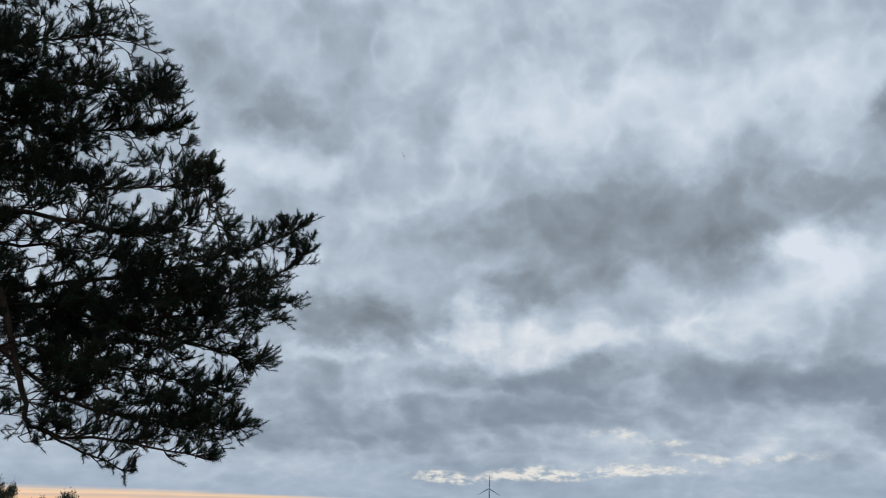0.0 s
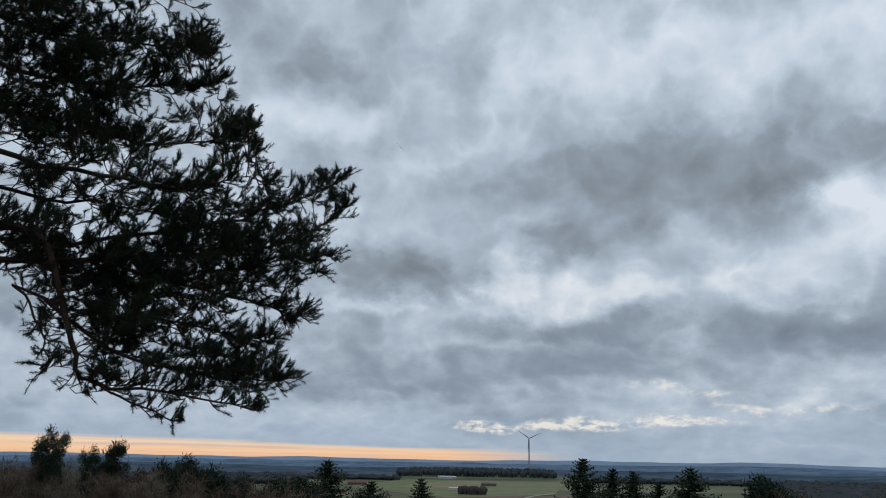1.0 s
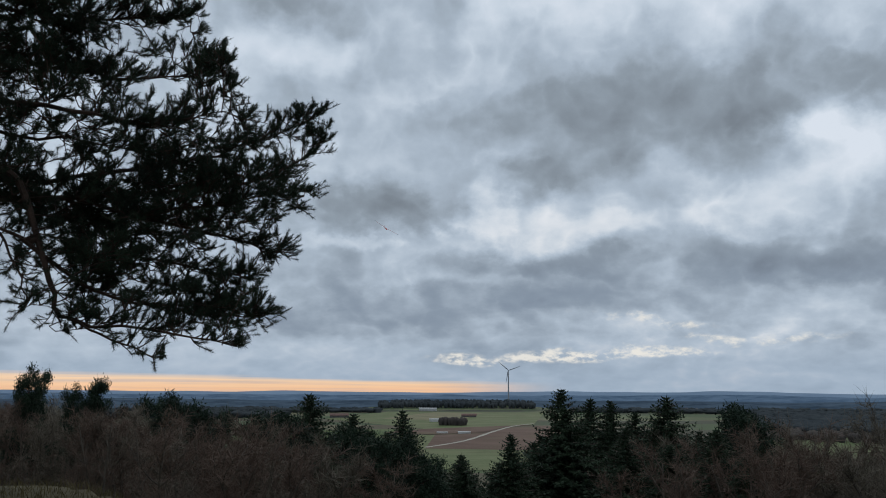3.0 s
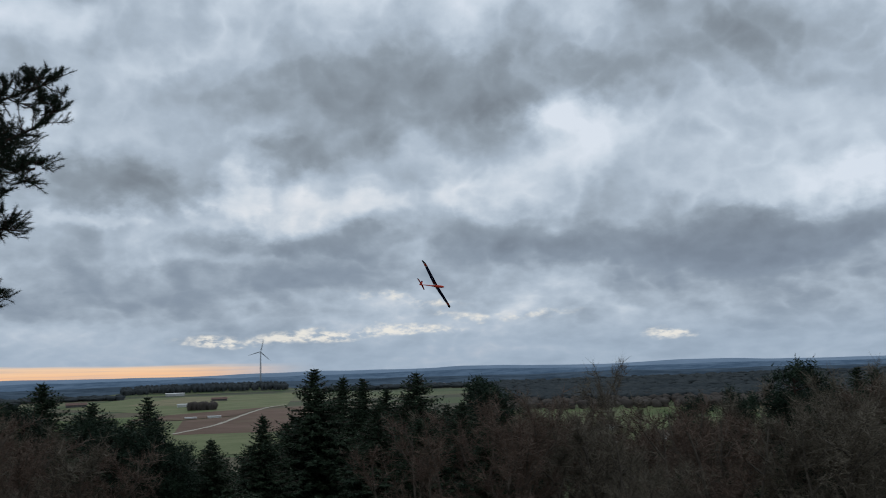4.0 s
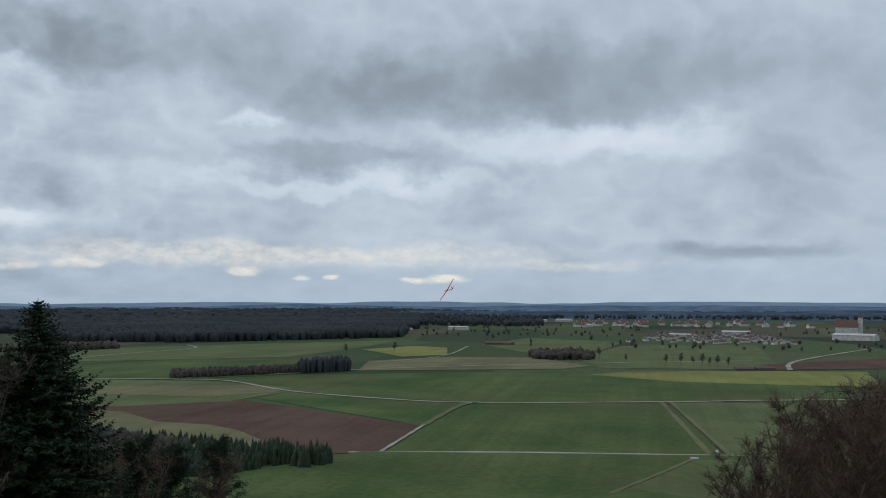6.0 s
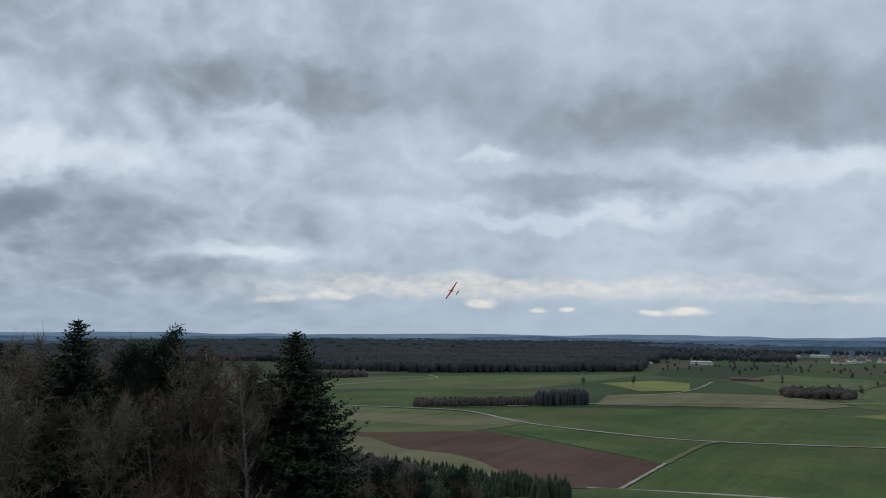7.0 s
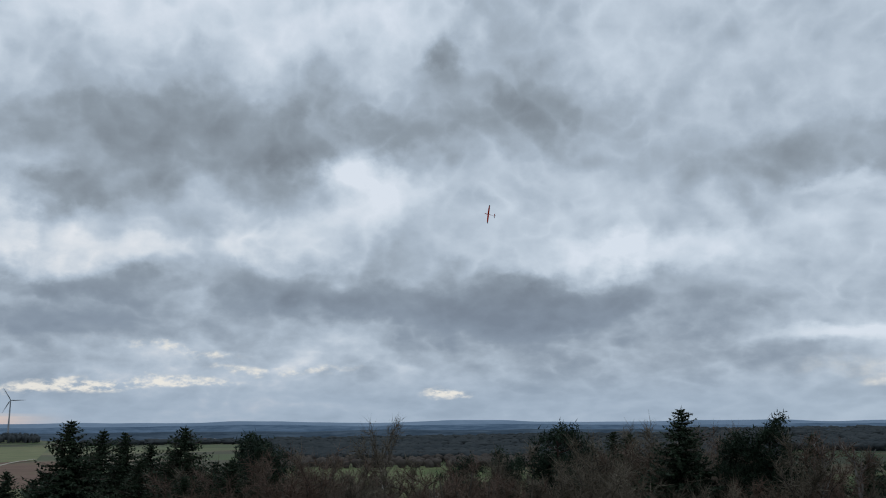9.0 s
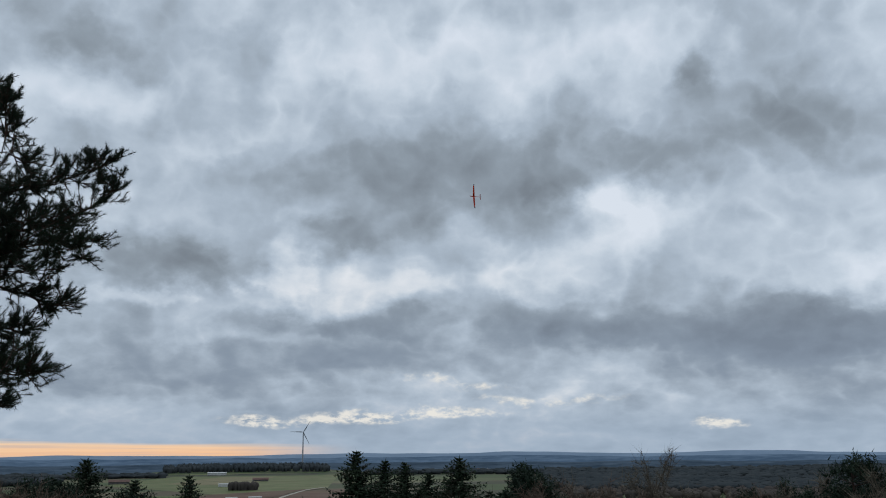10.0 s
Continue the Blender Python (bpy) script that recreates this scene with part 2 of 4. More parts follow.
def crop(name, dark, light, scale=60, rows=.6):
    """A field's growth: patches, fine texture, and drill rows and wheel marks along it."""
    m = paint(name, dark, light, scale, .95, fine=2.5, gloss=.05)
    g = Graph(m.node_tree, False)
    b = next(n for n in m.node_tree.nodes if n.bl_idname == "ShaderNodeBsdfPrincipled")
    was = b.inputs["Base Color"].links[0].from_socket
    where = g.add("ShaderNodeTexCoord").outputs["Object"]
    turn = g.add("ShaderNodeMapping")
    turn.inputs["Rotation"].default_value, turn.inputs["Scale"].default_value = (0, 0, rows), (1 / 420, 1 / 9, 1)
    g.put(turn.inputs[0], where)
    along = g.noise(turn.outputs[0], 1.0, 4, .6)
    patch = g.noise(where, 1 / 85, 5, .6, 2.0, .6)
    c = g.mix(g.smooth(along, .38, .68, 0, .24), was, (*[v * .55 for v in dark], 1))
    c = g.mix(g.smooth(patch, .48, .72, 0, .55), c, (.085, .072, .036, 1))
    g.put(b.inputs["Base Color"], c)
    return m


WHEAT = crop("young_wheat", (.042, .074, .024), (.096, .120, .044))
PASTURE = crop("pasture", (.075, .098, .038), (.128, .142, .066))
STRAW = crop("dry_stubble", (.12, .112, .058), (.18, .162, .088))
YELLOW = crop("mustard_crop", (.15, .155, .045), (.21, .205, .07))
EARTH = crop("ploughed_earth", (.074, .041, .029), (.115, .070, .052))


# ------------------------------------------------------------------ mesh tools
def mesh_object(name, verts, faces, materials, parent=None, label="", indices=None, flat=True):
    me = bpy.data.meshes.new(name)
    me.from_pydata(np.asarray(verts, float).tolist(), [], faces)
    for m in materials if isinstance(materials, (list, tuple)) else [materials]:
        me.materials.append(m)
    if indices is not None:
        me.polygons.foreach_set("material_index", indices)
    if not flat:
        me.polygons.foreach_set("use_smooth", [True] * len(me.polygons))
    me.update()
    ob = new(name, me)
    if parent:
        ob.parent = parent
    return tagged(ob, label)


def part(name, bm, material, parent, label="", flat=True):
    me = bpy.data.meshes.new(name)
    bm.to_mesh(me)
    bm.free()
    me.materials.append(material)
    if not flat:
        me.polygons.foreach_set("use_smooth", [True] * len(me.polygons))
    ob = new(name, me)
    ob.parent = parent
    return tagged(ob, label)


class Soup:
    """Vertices and faces gathered for one mesh."""

    def __init__(self):
        self.v, self.f, self.n = [], [], 0

    def add(self, verts, faces):
        self.v.append(np.asarray(verts, float))
        self.f += [tuple(i + self.n for i in f) for f in faces]
        self.n += len(verts)

    def tube(self, pts, radii, sides=5):
        pts = [np.asarray(p, float) for p in pts]
        rings = []
        for i, p in enumerate(pts):
            d = pts[min(i + 1, len(pts) - 1)] - pts[max(i - 1, 0)]
            d = d / (np.linalg.norm(d) + 1e-9)
            a = np.array((d[1], -d[0], 0.0) if abs(d[2]) < .9 else (0.0, d[2], -d[1]))
            a /= np.linalg.norm(a)
            b = np.array((d[1] * a[2] - d[2] * a[1], d[2] * a[0] - d[0] * a[2], d[0] * a[1] - d[1] * a[0]))
            for k in range(sides):
                t = 2 * math.pi * k / sides
                rings.append(p + radii[i] * (a * math.cos(t) + b * math.sin(t)))
        faces = [(i * sides + k, i * sides + (k + 1) % sides, (i + 1) * sides + (k + 1) % sides, (i + 1) * sides + k)
                 for i in range(len(pts) - 1) for k in range(sides)]
        self.add(rings, faces)

    def blades(self, p, d, length, width, rng):
        """Many narrow pointed leaves at once: places, directions, lengths, widths."""
        p, d = np.asarray(p, float), np.asarray(d, float)
        d = d / np.linalg.norm(d, axis=1, keepdims=True)
        s = np.cross(d, rng.normal(0, 1, d.shape))
        s = s / (np.linalg.norm(s, axis=1, keepdims=True) + 1e-9)
        ln, w = np.asarray(length, float).reshape(-1, 1), np.asarray(width, float).reshape(-1, 1) / 2
        v = np.stack([p, p + d * ln * .45 + s * w, p + d * ln, p + d * ln * .45 - s * w], 1).reshape(-1, 3)
        self.v.append(v)
        first = self.n + 4 * np.arange(len(p))
        self.f += list(map(tuple, np.stack([first, first + 1, first + 2, first + 3], 1).tolist()))
        self.n += len(v)

    def slivers(self, p, d, length, width, rng):
        """Many needles at once, three corners each."""
        p, d = np.asarray(p, float), np.asarray(d, float)
        d = d / np.linalg.norm(d, axis=1, keepdims=True)
        s = np.cross(d, rng.normal(0, 1, d.shape))
        s *= width / 2 / (np.linalg.norm(s, axis=1, keepdims=True) + 1e-9)
        self.v.append(np.stack([p - s, p + s, p + d * np.asarray(length, float).reshape(-1, 1)], 1).reshape(-1, 3))
        first = self.n + 3 * np.arange(len(p))
        self.f += list(map(tuple, np.stack([first, first + 1, first + 2], 1).tolist()))
        self.n += 3 * len(p)

    def make(self, name, material, parent=None, label="", flat=True):
        return mesh_object(name, np.concatenate(self.v), self.f, material, parent, label, flat=flat)


def unit(v):
    return v / (np.linalg.norm(v) + 1e-9)


def smooth(a, b, v):
    t = min(max((v - a) / (b - a), 0.0), 1.0)
    return t * t * (3 - 2 * t)


def around(az, r, z=0.0):
    """The place at an azimuth (degrees) and a distance from the hilltop."""
    return np.array([r * math.sin(radians(az)), r * math.cos(radians(az)), z])


# ------------------------------------------------------------------ the land
DROP_R = [6, 20, 50, 100, 160, 245]
DROP = [0, 4.0, 16.0, 30.0, 43.0, 53.35]


def height(x, y):
    """The ground: a hilltop under the camera, its slope, the plain, and wooded rises far off."""
    r, az = math.hypot(x, y), math.degrees(math.atan2(x, y))
    left = smooth(-16, -27, az) * (1 - smooth(-60, -75, az))
    back = smooth(95, 140, abs(az - 35))
    drop = float(np.interp(r - 11 * left, DROP_R, DROP)) * (1 - back * smooth(2500, 300, r))
    rise = 11 * smooth(1350, 3000, r) * smooth(84, 72, az) * smooth(14, 40, az) + 12 * smooth(2700, 4300, r) * smooth(40, 55, az)
    rise += 10 * smooth(2300, 2650, r) * smooth(-11, -6, az) * smooth(4, 0, az)
    roll = 1.5 * noise.noise((x / 500, y / 500, 0)) * smooth(1500, 2500, r) + .25 * noise.noise((x / 9, y / 9, 1)) * smooth(6, 20, r) * smooth(260, 200, r)
    return 53.35 - drop + rise + roll


def ground():
    rings = [0.0] + list(np.geomspace(2, 4900, 110))
    steps = 300
    verts = [(0, 0, height(0, 0))]
    for r in rings[1:]:
        for k in range(steps):
            p = around(360 * k / steps, r)
            verts.append((p[0], p[1], height(p[0], p[1])))
    faces, ids = [], []
    for k in range(steps):
        faces.append((0, 1 + (k + 1) % steps, 1 + k))
        ids.append(1)
    for i in range(len(rings) - 2):
        for k in range(steps):
            a, b = 1 + i * steps + k, 1 + i * steps + (k + 1) % steps
            faces.append((a, b, b + steps, a + steps))
            ids.append(1 if rings[i + 1] < (255 if 360 * k / steps < 58 or 360 * k / steps > 130 else 150) else 0)
    ob = mesh_object("ground", verts, faces, [GRASS, HILL], indices=ids, flat=False)
    tagged(ob, "wooded hilltop slope falling to a wide green farming plain", "ground", kind="structure")


ground()


def ridge(name, r, low, top, rough, material, label, seed):
    """A chain of hills all round, far off."""
    verts, faces, n = [], [], 720
    for k in range(n):
        az = 360 * k / n - 180
        e = top + rough * (noise.noise((math.cos(radians(az)) * 6, math.sin(radians(az)) * 6, seed)) + .5 * noise.noise((math.cos(radians(az)) * 22, math.sin(radians(az)) * 22, seed)))
        for d, z in ((r - 380, low), (r - 130, EYE + (r - 130) * math.tan(radians(e * .6 - .4 * .9))), (r, EYE + r * math.tan(radians(e))), (r + 120, low)):
            p = around(az, d)
            verts.append((p[0], p[1], z))
    for k in range(n):
        a, b = 4 * k, 4 * ((k + 1) % n)
        faces += [(a + i, b + i, b + i + 1, a + i + 1) for i in range(3)]
    tagged(mesh_object(name, verts, faces, material, flat=False), label, "hills", kind="structure")


# each ridge's base colour carries the haze of its distance
ridge("backdrop_near_ridge", 2950, 0, -.66, .12, HAZE_NEAR, "wooded ridge painted dark haze blue below the horizon", 3.0)
ridge("backdrop_middle_ridge", 3500, 0, -.34, .16, HAZE_MID, "wooded hills painted haze blue below the horizon", 5.0)
ridge("backdrop_far_hills", 4780, 0, -.12, .14, HAZE_FAR, "line of far hills painted pale haze blue on the horizon", 8.0)


LAID = []


def field(corners, material, label, lift=.12):
    """A field laid on the plain, from its corners, cut into strips so that it follows the land."""
    LAID.append(label)
    lift += .008 * len(LAID)
    bm = bmesh.new()
    f = bm.faces.new([bm.verts.new((x, y, 0)) for x, y in corners])
    bmesh.ops.triangulate(bm, faces=[f])
    for _ in range(3):
        bmesh.ops.subdivide_edges(bm, edges=[e for e in bm.edges if e.calc_length() > 60], cuts=1, use_grid_fill=True)
        bmesh.ops.triangulate(bm, faces=bm.faces[:])
    bmesh.ops.recalc_face_normals(bm, faces=bm.faces[:])
    for v in bm.verts:
        v.co.z = height(v.co.x, v.co.y) + lift
    me = bpy.data.meshes.new("field")
    bm.to_mesh(me)
    bm.free()
    if me.polygons[0].normal.z < 0:
        me.flip_normals()
    me.materials.append(material)
    tagged(new("field", me), label, "field", kind="structure")


def track(points, width, material=ROAD, label="pale gravel farm track between the fields", lift=.5, name="road"):
    """A track along a smooth line."""
    pts = [np.array(p, float) for p in points]
    line = []
    for i in range(len(pts) - 1):
        p0, p1, p2, p3 = pts[max(i - 1, 0)], pts[i], pts[i + 1], pts[min(i + 2, len(pts) - 1)]
        for k in range(10):
            t = k / 10
            line.append(.5 * (2 * p1 + (p2 - p0) * t + (2 * p0 - 5 * p1 + 4 * p2 - p3) * t * t + (3 * p1 - p0 - 3 * p2 + p3) * t ** 3))
    line.append(pts[-1])
    verts = []
    for i, p in enumerate(line):
        d = unit(line[min(i + 1, len(line) - 1)] - line[max(i - 1, 0)])
        s = np.array([-d[1], d[0]])
        w = width * (1 + .18 * math.sin(i * 1.7))
        for k in (1, -1):
            q = p + s * k * w / 2
            verts.append((q[0], q[1], height(q[0], q[1]) + lift))
    faces = [(2 * i, 2 * i + 1, 2 * i + 3, 2 * i + 2) for i in range(len(line) - 1)]
    ob = mesh_object(name, verts, faces, material)
    if ob.data.polygons[0].normal.z < 0:
        ob.data.flip_normals()
    tagged(ob, label, "road", kind="structure")


# fields of the plain, nearest first
field([(200, 240), (420, 330), (460, 213), (384, 93), (314, 91), (306, 111), (290, 170)], EARTH, "freshly ploughed red-brown field", .16)
field([(402, 267), (400, 250), (371, 215), (366, 186), (353, 166), (332, 147), (302, 137), (250, 180), (300, 260)], STRAW, "strip of dry yellow stubble beside a plantation", .2)
field([(150, 90), (225, 140), (263, 126), (312, 99), (331, -29), (345, -130), (165, -60)], WHEAT, "bright green young wheat field", .5)
field([(318, -18), (284, -4), (250, 11), (250, -70), (326, -60)], PASTURE, "olive green meadow beside young wheat", .8)
field([(316, 91), (335, -29), (498, -11), (474, 86), (454, 91), (384, 92)], WHEAT, "green wheat field with browned patches")
field([(335, -31), (346, -140), (520, -130), (500, -16)], PASTURE, "dull green pasture beside a wheat field")
field([(384, 94), (454, 94), (473, 88), (484, 146), (512, 207), (470, 210)], WHEAT, "small wedge of green wheat")
field([(478, 90), (502, -15), (520, -130), (617, -110), (625, -22), (671, 37), (700, 60), (640, 205), (608, 270), (570, 270), (514, 205), (486, 147)], WHEAT, "broad green wheat field beyond a track")
field([(671, 37), (703, 11), (733, -91), (740, -170), (612, -150), (617, -76), (625, -22)], YELLOW, "yellow-green flowering mustard field", .2)
field([(417, 268), (453, 219), (510, 207), (530, 214), (560, 272), (560, 400), (440, 420)], PASTURE, "olive pasture in long strips")
field([(470, 240), (505, 213), (528, 217), (540, 250), (500, 380), (470, 400)], STRAW, "pale strip of stubble in a pasture", .22)
field([(572, 319), (606, 274), (660, 225), (800, 260), (760, 420), (640, 480), (565, 400)], WHEAT, "bright green strip of winter crop")
field([(880, 612), (971, 553), (1202, 322), (1006, 317), (820, 330), (700, 520)], PASTURE, "light green meadow before a wood")
field([(960, 303), (1046, 266), (1016, 218), (881, 189), (844, 226)], YELLOW, "pale yellow-green patch of crop", .2)
field([(670, 215), (720, 60), (760, 40), (860, 100), (850, 180), (780, 240)], STRAW, "brownish stubble field behind a copse", .18)
field([(740, 30), (860, 60), (1100, 20), (1150, -140), (745, -110)], PASTURE, "grey-green pasture before a village", .1)
field([(900, 100), (1090, 190), (1300, 160), (1200, 20), (1000, 40)], PASTURE, "dull olive field near a farm", .14)
field([(745, -100), (800, -100), (1000, -320), (820, -330)], EARTH, "dark brown ploughed field past a track", .2)
# fields seen below the wind turbine
field([(-342, 1667), (-283, 2427), (91, 2281), (39, 1443), (-117, 1272)], PASTURE, "light green pasture below a wooded hill")
field([(-240, 1700), (-180, 2200), (-60, 2150), (-90, 1600)], STRAW, "pale stubble field in a pasture", .3)
field([(-117, 1272), (39, 1443), (-6, 1344), (-34, 1174), (-95, 1113), (-160, 1150)], EARTH, "dark ploughed strip in the plain", .3)
field([(-90, 1105), (-34, 1165), (-6, 1330), (60, 1400), (90, 900), (17, 839), (-78, 851)], EARTH, "brown ploughed field with a track across", .2)
field([(-140, 1100), (-90, 1105), (-78, 851), (17, 839), (60, 620), (-120, 640)], PASTURE, "green meadow past the trees")
field([(-300, 1200), (-120, 1270), (-150, 1150), (-140, 900), (-330, 950)], WHEAT, "green field beyond the pine tops")
field([(300, 2300), (330, 2700), (480, 2600), (440, 2200)], STRAW, "pale field before a far village", .55)
field([(380, 870), (430, 930), (520, 760), (450, 700)], WHEAT, "small green meadow between woods", .3)

# open land seen between the bare trees of the slope
field([(150, 560), (240, 1080), (520, 960), (330, 480)], PASTURE, "grey-green meadow beyond the bare trees", .25)
field([(340, 490), (530, 940), (760, 780), (520, 440)], STRAW, "dull stubble field beside a wood", .25)

# tracks
track([(540, 470), (559, 378), (569, 319), (565, 273), (512, 209), (484, 146), (474, 87), (500, -19), (516, -64), (545, -160)], 3.4)
track([(310, 103), (322, 45), (331, -29), (340, -100)], 2.6)
track([(314, 92), (353, 92.5), (384, 93)], 1.6)
track([(384, 93), (454, 92), (474, 86)], 3.0, STRAW, "worn grassy path at a field's edge")
track([(500, -11), (334, -24)], 2.4, STRAW, "worn tractor ruts across a wheat field", .32)
track([(499, -16), (333, -31)], 2.0, STRAW, "worn tractor ruts across a wheat field", .32)
track([(318, -17), (284, -3), (250, 12)], 1.6, STRAW, "faint grassy path beside wheat", .95)
track([(620, 268), (690, 205), (760, 100), (800, 20), (850, -100)], 3.0)
track([(700, 520), (820, 520), (940, 500), (1010, 545)], 3.4)
track([(760, 230), (860, 190), (1050, 200)], 2.5)
track([(745, -115), (860, -140), (1080, -250)], 4.0)
track([(-79, 867), (-47, 985), (-20, 1203), (7, 1383), (40, 1491)], 5.0)


# ------------------------------------------------------------------ trees
def holder(name, place, label, category, group="", turn=0.0):
    ob = new(name)
    ob.matrix_basis = pose(*place, 0, 0, turn)
    return tagged(ob, label, category, group)


def branch_line(rng, p, d, length, bends, wander, lift=0.0):
    pts = [p]
    for _ in range(bends):
        d = unit(d + rng.normal(0, wander, 3) + np.array((0, 0, lift)))
        pts.append(pts[-1] + d * length / bends)
    return pts


def bare_tree(seed, tall, spread, bark, twigs, label, name="bare_tree", stems=1, dense=1.0):
    """A leafless broadleaf tree: trunk, limbs, branches and a haze of twigs."""
    rng = np.random.default_rng(seed)
    ob = holder(name, (0, 0, -200), label, "tree", "bare trees of the slope")
    wood, fine, roots, ways = Soup(), Soup(), [], []
    for s in range(stems):
        lean = rng.normal(0, .05 + .12 * (stems > 1), 3)
        trunk = branch_line(rng, np.array((lean[0] * 2, lean[1] * 2, -.4)), unit(np.array((lean[0], lean[1], 1))), tall * .80, 8, .07, .04)
        r0 = tall * .0105
        wood.tube(trunk, [r0 * (1 - .88 * (i / 8) ** .8) + .012 for i in range(9)], 6)
        for i in range(int(15 * dense / stems) + 5):
            h = rng.uniform(.25, 1.0) ** .85
            h = min(h, .99)
            k = h * 8
            a = trunk[int(k)] + (trunk[min(int(k) + 1, 8)] - trunk[int(k)]) * (k % 1)
            t = rng.uniform(0, 2 * math.pi)
            d = unit(np.array((math.cos(t), math.sin(t), rng.uniform(.3, 1.1) + .5 * h)))
            ln = spread * (1.08 - .66 * h) * rng.uniform(.7, 1.15)
            limb = branch_line(rng, a, d, ln, 5, .16, .10)
            wood.tube(limb, [r0 * .42 * (1 - .8 * j / 5) * (1.1 - .6 * h) + .008 for j in range(6)], 4)
            for _ in range(int(8 * dense)):
                u = rng.uniform(.2, 1) * 5
                b = limb[min(int(u), 4)] + (limb[min(int(u), 4) + 1] - limb[min(int(u), 4)]) * min(u - int(u), 1)
                d2 = unit(unit(limb[-1] - limb[0]) * .9 + rng.normal(0, .75, 3) + np.array((0, 0, .2)))
                sub = branch_line(rng, b, d2, ln * rng.uniform(.25, .5), 3, .32, .08)
                wood.tube(sub, [.016, .012, .009, .006], 3)
                for _ in range(int(20 * dense)):
                    c = sub[rng.integers(1, 4)] - unit(sub[-1] - sub[0]) * rng.uniform(0, .3)
                    d3 = unit(d2 * .8 + rng.normal(0, .85, 3) + np.array((0, 0, .3)))
                    roots.append(c), ways.append(d3)
    c, d = np.array(roots), np.array(ways)
    side = np.cross(d, rng.normal(0, 1, d.shape))
    side *= .012 / np.linalg.norm(side, axis=1, keepdims=True)
    tip = c + (d + rng.normal(0, .12, d.shape)) * rng.uniform(.3, .8, (len(c), 1)) * spread / 4.2
    fine.v.append(np.stack([c - side, c + side, tip], 1).reshape(-1, 3))
    fine.f = [(3 * k, 3 * k + 1, 3 * k + 2) for k in range(len(c))]
    ob["full"] = float(np.percentile(tip[:, 2], 98.5))
    wood.make("trunk", bark, ob)
    fine.make("crown", twigs, ob)
    return ob


def spruce_tree(seed, tall, slope, label):
    """A spruce: whorls of drooping branches with hanging needle sprays."""
    rng = np.random.default_rng(seed)
    ob = holder("spruce_tree", (0, 0, -200), label, "tree", "conifers of the slope")
    wood, leaf = Soup(), Soup()
    wood.tube([(0, 0, -.5), (0, 0, tall * .5), (.05, 0, tall * .98)], [tall * .013, tall * .008, .015], 7)
    where, ways, longs, wides = [], [], [], []
    z = tall * .3
    down = np.array((0, 0, -1.0))
    while z < tall - .1:
        ln = min((tall - z) ** .78 * slope * 1.45 + .05, tall * .26) * rng.uniform(.9, 1.1)
        for k in range(int(11 + 4 * (z < tall * .85))):
            t = rng.uniform(0, 2 * math.pi)
            out = np.array((math.cos(t), math.sin(t), 0))
            side = np.array((-out[1], out[0], 0))
            l2 = ln * rng.uniform(.55, 1.12)
            rise = rng.uniform(-.12, .2) + 1.2 * max(0, z / tall - .8)
            n = max(3, int(l2 / .17))
            u = np.linspace(0, 1, n + 1)[:, None]
            pts = np.array((0, 0, z)) + out * l2 * u - down * l2 * (rise * u - .5 * u * u * (1 - .4 * u) + .28 * u ** 4)
            wood.tube([pts[0], pts[n // 2], pts[-1]], [.022, .014, .005], 3)
            for i in range(int(n * .2), n + 1):
                reach = min(.62, .15 * l2 + .13) * (1.15 - .75 * i / n)
                for s in (-1, 1):
                    where.append(pts[i])
                    ways.append(out * rng.uniform(.35, .9) + side * s * rng.uniform(.6, 1.0) + down * rng.uniform(-.1, .45))
                    longs.append(reach * rng.uniform(.7, 1.3))
                    wides.append(min(.19, .06 + .24 * reach))
                if i % 2:
                    where.append(pts[i])
                    ways.append(down + out * rng.uniform(0, .5) + rng.normal(0, .2, 3))
                    longs.append(reach * rng.uniform(.6, 1.1))
                    wides.append(.12)
            where.append(pts[-1]), ways.append(pts[-1] - pts[-2]), longs.append(.12 + .05 * l2), wides.append(.05)
        z += .36 * (1 - .55 * z / tall)
    for k in range(6):
        where.append(np.array((0, 0, tall - .1 - .12 * k))), ways.append(rng.normal(0, .25, 3) - down), longs.append(.3), wides.append(.05)
    leaf.slivers(where, ways, longs, np.array(wides).reshape(-1, 1) * 1.35, rng)
    wood.make("trunk", BARK, ob)
    leaf.make("crown", SPRUCE, ob)
    return ob


def brush(rng, tips, ways, leaf, n=46, long=.10, needle=.043, width=.0046):
    """Shoots clothed in needles, like bottle brushes."""
    p, d = np.repeat(np.asarray(tips), n, 0), np.repeat(np.asarray(ways), n, 0)
    m = len(p)
    back = rng.uniform(0, long, (m, 1)) ** 1.0
    q = d * .75 + rng.normal(0, .62, (m, 3))
    leaf.slivers(p - d * back, q, needle * rng.uniform(.8, 1.5, m), width, rng)


